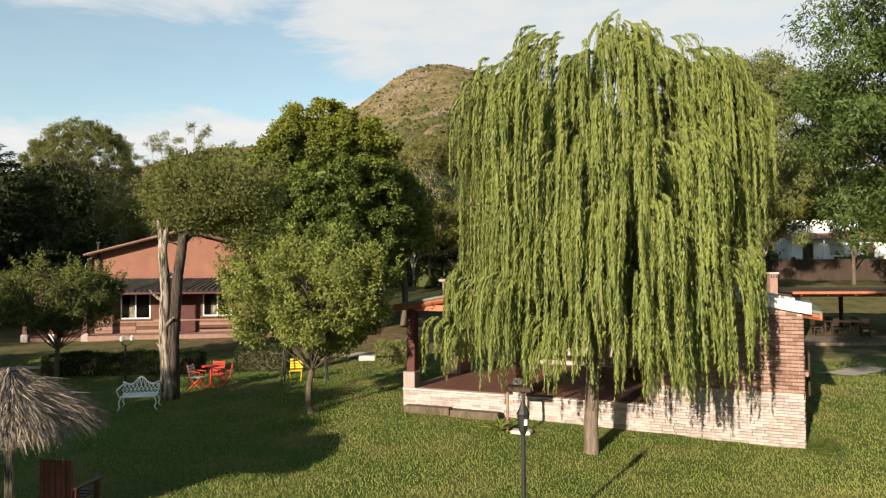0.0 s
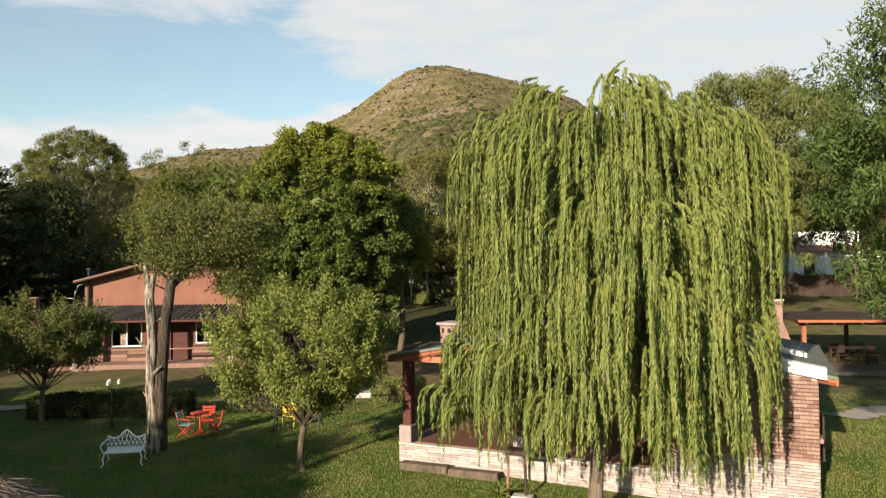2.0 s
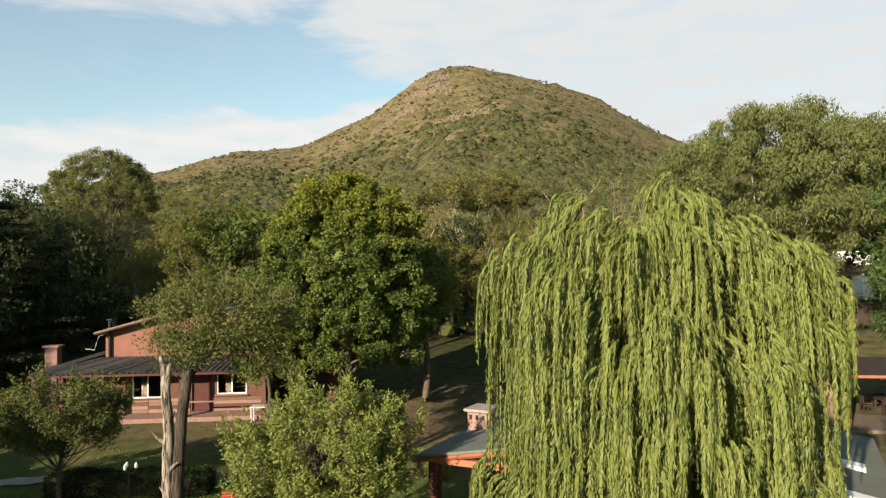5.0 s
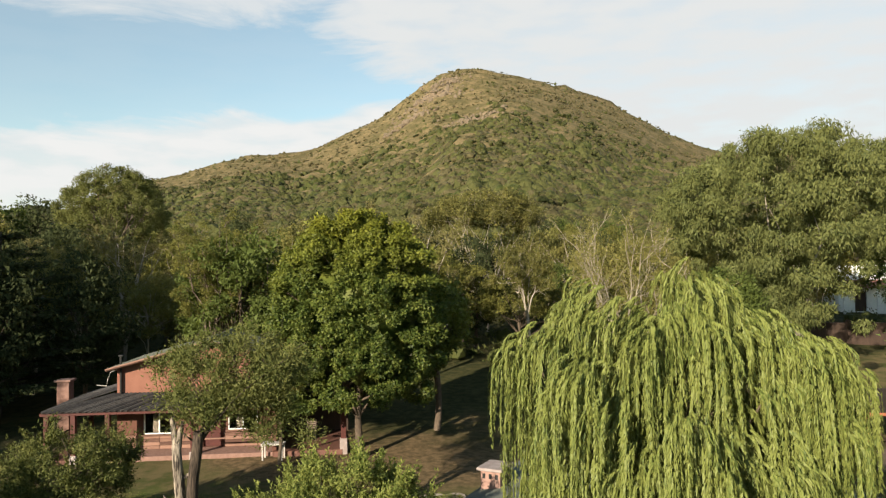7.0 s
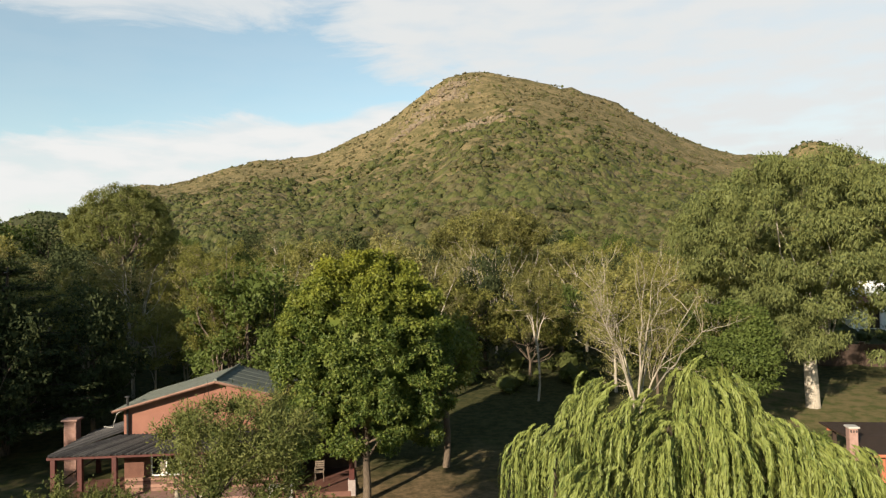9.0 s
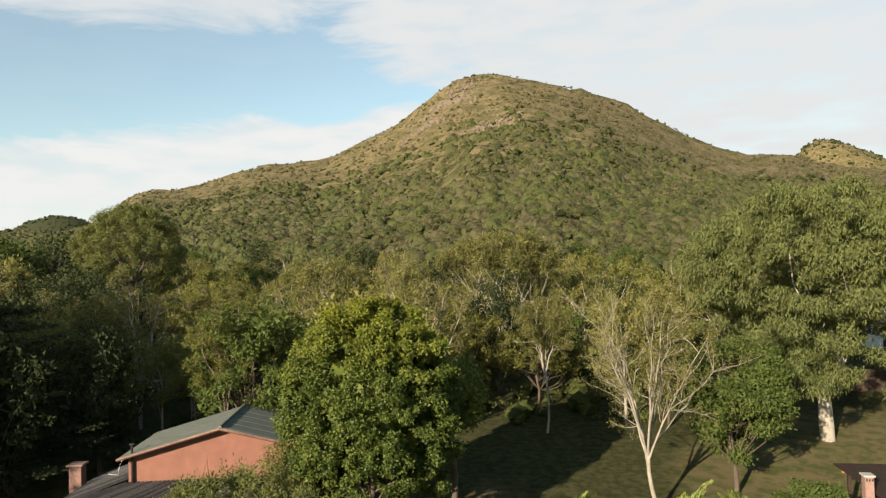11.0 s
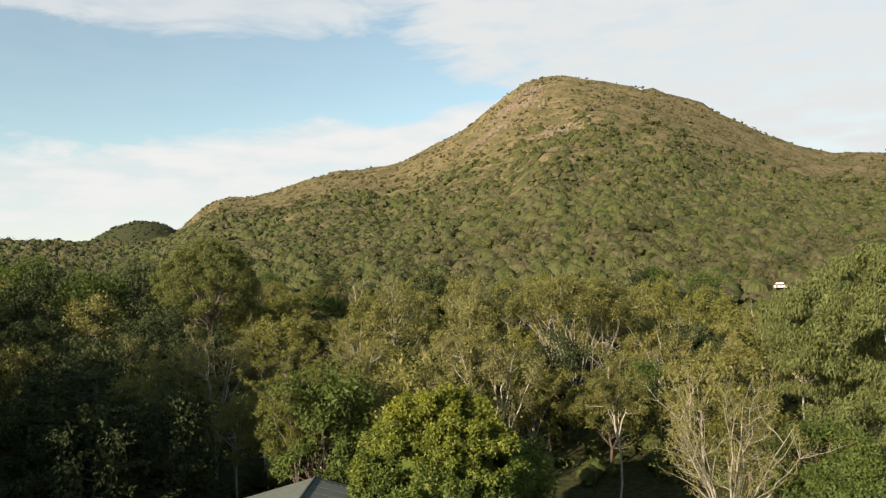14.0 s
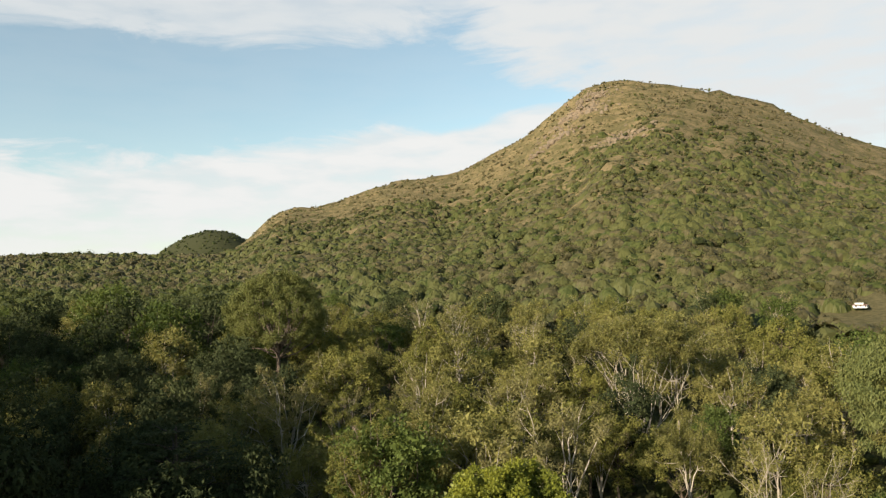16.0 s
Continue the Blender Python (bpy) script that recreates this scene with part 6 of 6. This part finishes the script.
def garden_bench():
    """A cast-iron bench with a scalloped openwork back, curled arms and splayed legs."""
    x, y = -8.35, 20.75
    ob = thing("garden_bench", "white cast-iron garden bench with ornate openwork back", "bench", (x, y, gz(x, y)), 12)
    ob.scale = (0.86, 0.86, 0.86)
    seat = Geo()
    for k in range(9):
        seat.box((0, -0.24 + k * 0.055, 0.43 + 0.008 * math.sin(k)), (1.08, 0.04, 0.022), bevel=0.006)
    seat.tube([(-0.55, -0.27, 0.42), (0, -0.31, 0.43), (0.55, -0.27, 0.42)], 0.025, 7)
    part("seat", seat, WHITE, ob)
    back = Geo()
    top = lambda u: 0.80 + 0.13 * math.exp(-(u / 0.16) ** 2) + 0.05 * math.cos(u * 9.5)
    us = [i / 24 * 1.12 - 0.56 for i in range(25)]
    back.tube([(u, 0.26 + 0.05, top(u)) for u in us], 0.024, 7)
    back.tube([(u, 0.24, 0.46) for u in us], 0.02, 6)
    for k in range(9):
        u = -0.5 + k * 0.125
        scroll = Geo()
        for s in (-1, 1):
            scroll.tube([(u, 0.245, 0.46), (u + s * 0.08, 0.265, 0.58), (u, 0.28, 0.69), (u - s * 0.05, 0.30, top(u) - 0.02)], 0.014, 5)
        scroll.tube([(u + 0.045 * math.cos(a), 0.275, 0.62 + 0.05 * math.sin(a)) for a in np.linspace(0, 6.28, 9)], 0.012, 5)
        part("scroll", scroll, WHITE, ob)
    part("backrest", back, WHITE, ob)
    for s in (-1, 1):
        part("armrest", Geo().tube([(s * 0.55, 0.30, 0.74), (s * 0.60, 0.05, 0.70), (s * 0.62, -0.22, 0.66), (s * 0.62, -0.30, 0.60), (s * 0.60, -0.27, 0.54), (s * 0.57, -0.24, 0.44)], 0.024, 7), WHITE, ob)
        for yy, d in ((-0.24, -0.08), (0.24, 0.1)):
            part("leg", Geo().tube([(s * 0.50, yy, 0.43), (s * 0.57, yy + d * 0.3, 0.24), (s * 0.53, yy + d * 0.7, 0.1), (s * 0.60, yy + d, 0.0)], 0.022, 6), WHITE, ob)


garden_bench()


def slat_seat(name, label, category, at, rz, mat, slat, group=""):
    """A folding garden chair of slats on a bent frame."""
    ob = thing(name, label, category, (*at, gz(*at)), rz, group)
    for k in range(5):
        part("seat_slat", Geo().box((0, -0.18 + k * 0.09, 0.43), (0.44, 0.07, 0.02), bevel=0.005), slat, ob)
    for k in range(4):
        part("back_slat", Geo().box((0, 0.22 + k * 0.02, 0.55 + k * 0.1), (0.44, 0.02, 0.07), bevel=0.005), slat, ob)
    for s in (-1, 1):
        part("side_frame", Geo().tube([(s * 0.21, -0.25, 0), (s * 0.21, 0.2, 0.42), (s * 0.21, 0.31, 0.92)], 0.016, 6), mat, ob)
        part("leg", Geo().tube([(s * 0.19, 0.26, 0), (s * 0.19, -0.2, 0.42)], 0.016, 6), mat, ob)
        part("armrest", Geo().tube([(s * 0.22, 0.26, 0.66), (s * 0.22, -0.2, 0.64), (s * 0.21, -0.22, 0.43)], 0.016, 6), mat, ob)
    return ob


slat_seat("garden_chair", "red slatted garden chair beside the table", "chair", (-6.95, 23.75), -70, BRIGHTRED, BRIGHTRED, "red garden set").scale = (0.85, 0.85, 0.85)
slat_seat("garden_chair", "red-framed chair with pale teal slats", "chair", (-7.75, 23.6), 80, BRIGHTRED, TEAL, "red garden set").scale = (0.85, 0.85, 0.85)
slat_seat("garden_chair", "red slatted garden chair behind the table", "chair", (-7.3, 24.2), 10, BRIGHTRED, BRIGHTRED, "red garden set").scale = (0.85, 0.85, 0.85)
set_table = thing("garden_table", "round red metal garden table", "table", (-7.35, 23.65, gz(-7.35, 23.65)), 0)
part("tabletop", Geo().tube([(0, 0, 0.69), (0, 0, 0.72)], 0.28, 20), BRIGHTRED, set_table)
part("stem", Geo().tube([(0, 0, 0.03), (0, 0, 0.69)], 0.025, 8), BRIGHTRED, set_table)
for k in range(3):
    part("leg", Geo().tube([(0, 0, 0.2), (0.28 * math.cos(k * 2.1), 0.28 * math.sin(k * 2.1), 0.0)], 0.016, 6), BRIGHTRED, set_table)


def swing_frame():
    x, y = -4.5, 24.5
    ob = thing("swing", "dark A-frame swing with a yellow slatted seat", "swing", (x, y, gz(x, y)), 6)
    for s in (-1, 1):
        for d in (-0.45, 0.45):
            part("frame_leg", Geo().tube([(s * 0.62, 0, 1.75), (s * 0.72, d, 0)], 0.025, 7), BLACK, ob)
    part("top_bar", Geo().tube([(-0.66, 0, 1.75), (0.66, 0, 1.75)], 0.028, 7), BLACK, ob)
    for k in range(4):
        part("seat_slat", Geo().box((-0.3, -0.12 + k * 0.085, 0.42), (0.42, 0.07, 0.022), bevel=0.005), YELLOW, ob)
    for k in range(4):
        part("back_slat", Geo().box((-0.3, 0.2, 0.5 + k * 0.085), (0.42, 0.02, 0.07), bevel=0.005), YELLOW, ob)
    for s in (-1, 1):
        part("chain", Geo().tube([(-0.3 + s * 0.2, 0.0, 1.75), (-0.3 + s * 0.21, -0.05, 0.42)], 0.008, 5), BLACK, ob)
        part("seat_leg", Geo().tube([(-0.3 + s * 0.19, -0.1, 0.42), (-0.3 + s * 0.17, -0.05, 0.08)], 0.016, 6), YELLOW, ob)


swing_frame()


def lamp_post(at, tall, label, heads=1):
    ob = thing("garden_lamp", label, "lamp", (*at, gz(*at)), 0)
    part("post", Geo().tube([(0, 0, -0.05), (0, 0, 0.25), (0, 0, 0.26), (0, 0, tall - 0.25)], [0.055, 0.05, 0.034, 0.030], 10), BLACK, ob, "slim black iron post")
    if heads == 1:
        head = part("lantern", Geo().tube([(0, 0, tall - 0.36), (0, 0, tall - 0.3), (0, 0, tall - 0.1), (0, 0, tall - 0.07), (0, 0, tall + 0.02), (0, 0, tall + 0.12)], [0.035, 0.06, 0.085, 0.095, 0.05, 0.012], 8), BLACK, ob, "dark lantern head")
        part("bulb", Geo().tube([(0.03, -0.062, tall - 0.22), (0.03, -0.062, tall - 0.14)], [0.028, 0.028], 8), WHITE, head, "pale glass lantern bulb")
    else:
        for k in range(3):
            q = k * 2.1 + 0.3
            arm = part("arm", Geo().tube([(0, 0, tall - 0.3), (0.16 * math.cos(q), 0.16 * math.sin(q), tall - 0.25), (0.2 * math.cos(q), 0.2 * math.sin(q), tall - 0.12)], 0.014, 6), BLACK, ob)
            part("shade", Geo().tube([(0.2 * math.cos(q), 0.2 * math.sin(q), tall - 0.12), (0.2 * math.cos(q), 0.2 * math.sin(q), tall - 0.02), (0.2 * math.cos(q), 0.2 * math.sin(q), tall + 0.05)], [0.045, 0.05, 0.015], 10), WHITE, arm, "white glass shade")


lamp_post((1.46, 11.0), 2.08, "slim black garden lamp post standing on the lawn")
lamp_post((-10.5, 24.5), 1.55, "small garden lamp with white shades by the hedge", 3)


def feeder():
    ob = thing("bird_table", "weathered wooden bird table against the stone wall", "bird table", (1.95, 18.3, gz(1.95, 18.3)), -20)
    for x in (-0.22, 0.22):
        part("post", Geo().tube([(x, 0, -0.05), (x * 0.9, 0, 1.0)], 0.035, 7), PLANK if x < 0 else DARKWOOD, ob)
    part("tray", Geo().box((0.1, 0, 1.06), (0.66, 0.4, 0.12), bevel=0.02), DARKWOOD, ob)
    part("stone_foot", Geo().box((0.15, -0.05, 0.03), (0.5, 0.3, 0.1), bevel=0.03), CONCRETE, ob)


feeder()


def thatch_parasol():
    """A parasol of dry palm thatch: thousands of stalks laid over a cone on a pole."""
    rng = np.random.default_rng(111)
    x, y = -6.18, 11.5
    ob = thing("parasol", "grey dry thatched garden parasol on a wooden pole", "parasol", (x, y, gz(x, y)), 0)

    part("pole", Geo().tube([(0, 0, -0.1), (0, 0, 2.4)], [0.07, 0.06], 9), BARK_PALE, ob, "pale round wooden pole")
    part("under_frame", Geo().tube([(0, 0, 1.78), (0, 0, 2.42)], [1.1, 0.06], 20, False), THATCH, ob)
    n = 15000
    q, s = rng.uniform(0, 2 * math.pi, n), rng.random(n) ** 0.6
    sag = 1 + 0.10 * np.cos(q - 0.2) + 0.07 * np.sin(5 * q) + 0.05 * np.sin(9 * q + 1)
    rad = 0.04 + 0.95 * s * sag
    z = 2.54 - 0.66 * s ** 1.15 + 0.05 * np.sin(3 * q) + 0.04 * np.sin(s * 22)
    at = np.stack([rad * np.cos(q), rad * np.sin(q), z + rng.normal(size=n) * 0.025], -1)
    hang = np.where(s > 0.88, -1.1, -0.62)
    way = np.stack([np.cos(q), np.sin(q), hang + rng.normal(size=n) * 0.15], -1) + rng.normal(size=(n, 3)) * 0.14
    face = np.stack([np.cos(q) * 0.6, np.sin(q) * 0.6, np.full(n, 1.0)], -1)
    part("thatch", sprigs("thatch", leaves(rng, at, way, 0.36, 0.016, face=face), THATCH), None, ob, "ragged grey thatch")
    for k in range(3):
        a = k * 2.09
        part("strut", Geo().tube([(0, 0, 1.4), (1.1 * math.cos(a), 1.1 * math.sin(a), 1.82)], 0.025, 6), BARK_PALE, ob)


thatch_parasol()


def lounger():
    x, y = -5.9, 12.7
    ob = thing("garden_armchair", "dark red wooden slatted armchair in the shade", "chair", (x, y, gz(x, y)), 172)
    for k in range(6):
        part("seat_slat", Geo().box((0, -0.25 + k * 0.1, 0.36 - 0.015 * k), (0.56, 0.085, 0.022), bevel=0.005), RED, ob)
    for k in range(6):
        part("back_slat", Geo().box((-0.25 + k * 0.1, 0.36, 0.66), (0.085, 0.03, 0.72), bevel=0.006), RED, ob)
    for s in (-1, 1):
        part("leg", Geo().box((s * 0.3, -0.25, 0.27), (0.06, 0.09, 0.56), bevel=0.008), RED, ob)
        part("rear_leg", Geo().box((s * 0.3, 0.28, 0.27), (0.06, 0.09, 0.56), bevel=0.008), RED, ob)
        part("armrest", Geo().box((s * 0.31, 0.0, 0.56), (0.12, 0.72, 0.03), bevel=0.008), RED, ob)


lounger()

deck = thing("paved_patch", "small patch of grey paving under the parasol", "paving", (-6.6, 12.2, gz(-6.6, 12.2)), 5)
for i in range(4):
    for j in range(4):
        part("slab", Geo().box((-0.9 + i * 0.6, -0.9 + j * 0.6, 0.015), (0.58, 0.58, 0.05), bevel=0.01), CONCRETE, deck)


def work_table():
    x, y = -9.85, 36.1
    ob = thing("garden_table", "small white table on the veranda step", "table", (x, y, gz(x, y)), 3)
    part("tabletop", Geo().box((0, 0, 0.74), (1.05, 0.6, 0.07), bevel=0.012), CONCRETE, ob)
    for a in (-0.46, 0.46):
        for b in (-0.24, 0.24):
            part("leg", Geo().box((a, b, 0.35), (0.07, 0.07, 0.72), bevel=0.008), CONCRETE, ob)


work_table()
porch_chair = slat_seat("garden_chair", "dull wooden chair in the dark porch", "chair", (-8.5, 38.0), 10, BARK_MID, BARK_MID, "porch chairs")
porch_chair.location.z += 0.37
timber = thing("timber_step", "weathered timber sleeper lying along the terrace wall", "timber", (0.25, 19.95, gz(0.25, 19.95)), -21)
for k in range(2):
    part("sleeper", Geo().box((-0.55 + k * 1.35, 0, 0.10 - 0.04 * k), (1.32, 0.3, 0.2), bevel=0.02), BARK, timber)


def spiky_plant(at, n, ln, label, material, seed):
    rng = np.random.default_rng(seed)
    ob = thing("plant", label, "plant", (*at, gz(*at)), 0)
    for k in range(n):
        q, e = rng.uniform(0, 2 * math.pi), rng.uniform(0.4, 1.2)
        d = np.array([math.cos(q) * math.cos(e), math.sin(q) * math.cos(e), math.sin(e)])
        s = np.array([-math.sin(q), math.cos(q), 0]) * 0.035
        a, b, c = d * 0.02, d * ln * 0.55, d * ln + np.array([math.cos(q), math.sin(q), -0.6]) * 0.12
        g = Geo().add([a - s, a + s, b + s, b - s, c, b - np.array([0, 0, 0.03])], [(0, 1, 2, 5), (0, 5, 3), (3, 5, 4), (5, 2, 4)])
        part("leaf", g, material, ob)


spiky_plant((1.55, 18.35), 22, 0.55, "spiky yellow-green plant by the terrace wall", FRUIT, 121)
corner_bush = make_tree(122, 0.62, 0.1, 0.5, GREEN, BARK, (0.10, 0.04), 1800, 24, 0.2, 0.3, 0.02, crown_low=0.08)
plant(corner_bush, "flower_bush", "low leafy bush at the corner of the wall", (8.5, 16.6), 0.55, 0, category="bush")
plant(corner_bush, "flower_bush", "leafy sapling on the open slope", (4.2, 39.0), 2.4, 50, category="bush")
for nm, cx, cy, sx, sy, rz in (("path", -2.9, 30.6, 4.6, 1.3, 6), ("path", -16.5, 27.3, 6.0, 1.0, 10), ("path", 15.0, 27.0, 3.4, 1.4, 30)):
    g, n = Geo(), 18
    for i in range(n + 1):
        u = -0.5 + i / n
        a = radians(rz)
        for w in (-0.5, 0.5):
            lx, ly = u * sx, w * sy * (0.85 + 0.2 * math.sin(i * 1.9 + w * 3)) + 0.15 * math.sin(u * 5)
            px, py = cx + lx * math.cos(a) - ly * math.sin(a), cy + lx * math.sin(a) + ly * math.cos(a)
            g.v.append((px, py, gz(px, py) + 0.06))
        if i:
            g.f.append((2 * i - 2, 2 * i, 2 * i + 1, 2 * i - 1))
    tagged(part(nm, g, DIRT), "pale trodden gravel path through the garden", "path", kind="structure")
kerb = thing("stone_step", "low pale stone step beside the path", "step", (-2.9, 29.4, gz(-2.9, 29.4)), 4)
part("slab", Geo().box((0, 0, 0.08), (0.95, 0.45, 0.2), bevel=0.03), CONCRETE, kerb)


def lawn():
    """Blades of grass over the garden, thinning out with distance."""
    rng = np.random.default_rng(131)
    n = 380000
    y = 9.5 + 22 * rng.random(n) ** 1.5
    x = rng.uniform(-0.72, 0.72, n) * (y + 2) + 0.5
    patchy = 0.5 + 0.5 * np.sin(x * 1.7 + 1.3 * np.sin(y * 1.1)) * np.sin(y * 1.9 + np.sin(x * 2.3))
    ux, uy = 0.9165 * (x + 0.98) - 0.4 * (y - 20.95), 0.4 * (x + 0.98) + 0.9165 * (y - 20.95)
    ok = (rng.random(n) < 0.6 + 0.4 * patchy) & ~((ux > -0.1) & (ux < 10.2) & (uy > -0.05) & (uy < 6.8))
    x, y = x[ok], y[ok]
    at = np.stack([x, y, height(x, y) - 0.005], -1)
    way = rng.normal(size=at.shape) * 0.5 + np.array([0, 0, 1.0])
    v = leaves(rng, at, way, 0.068, 0.0125)
    tagged(new("grass", sprigs("grass", v, BLADE)), "short uneven green lawn grass", "grass", kind="stuff")


lawn()
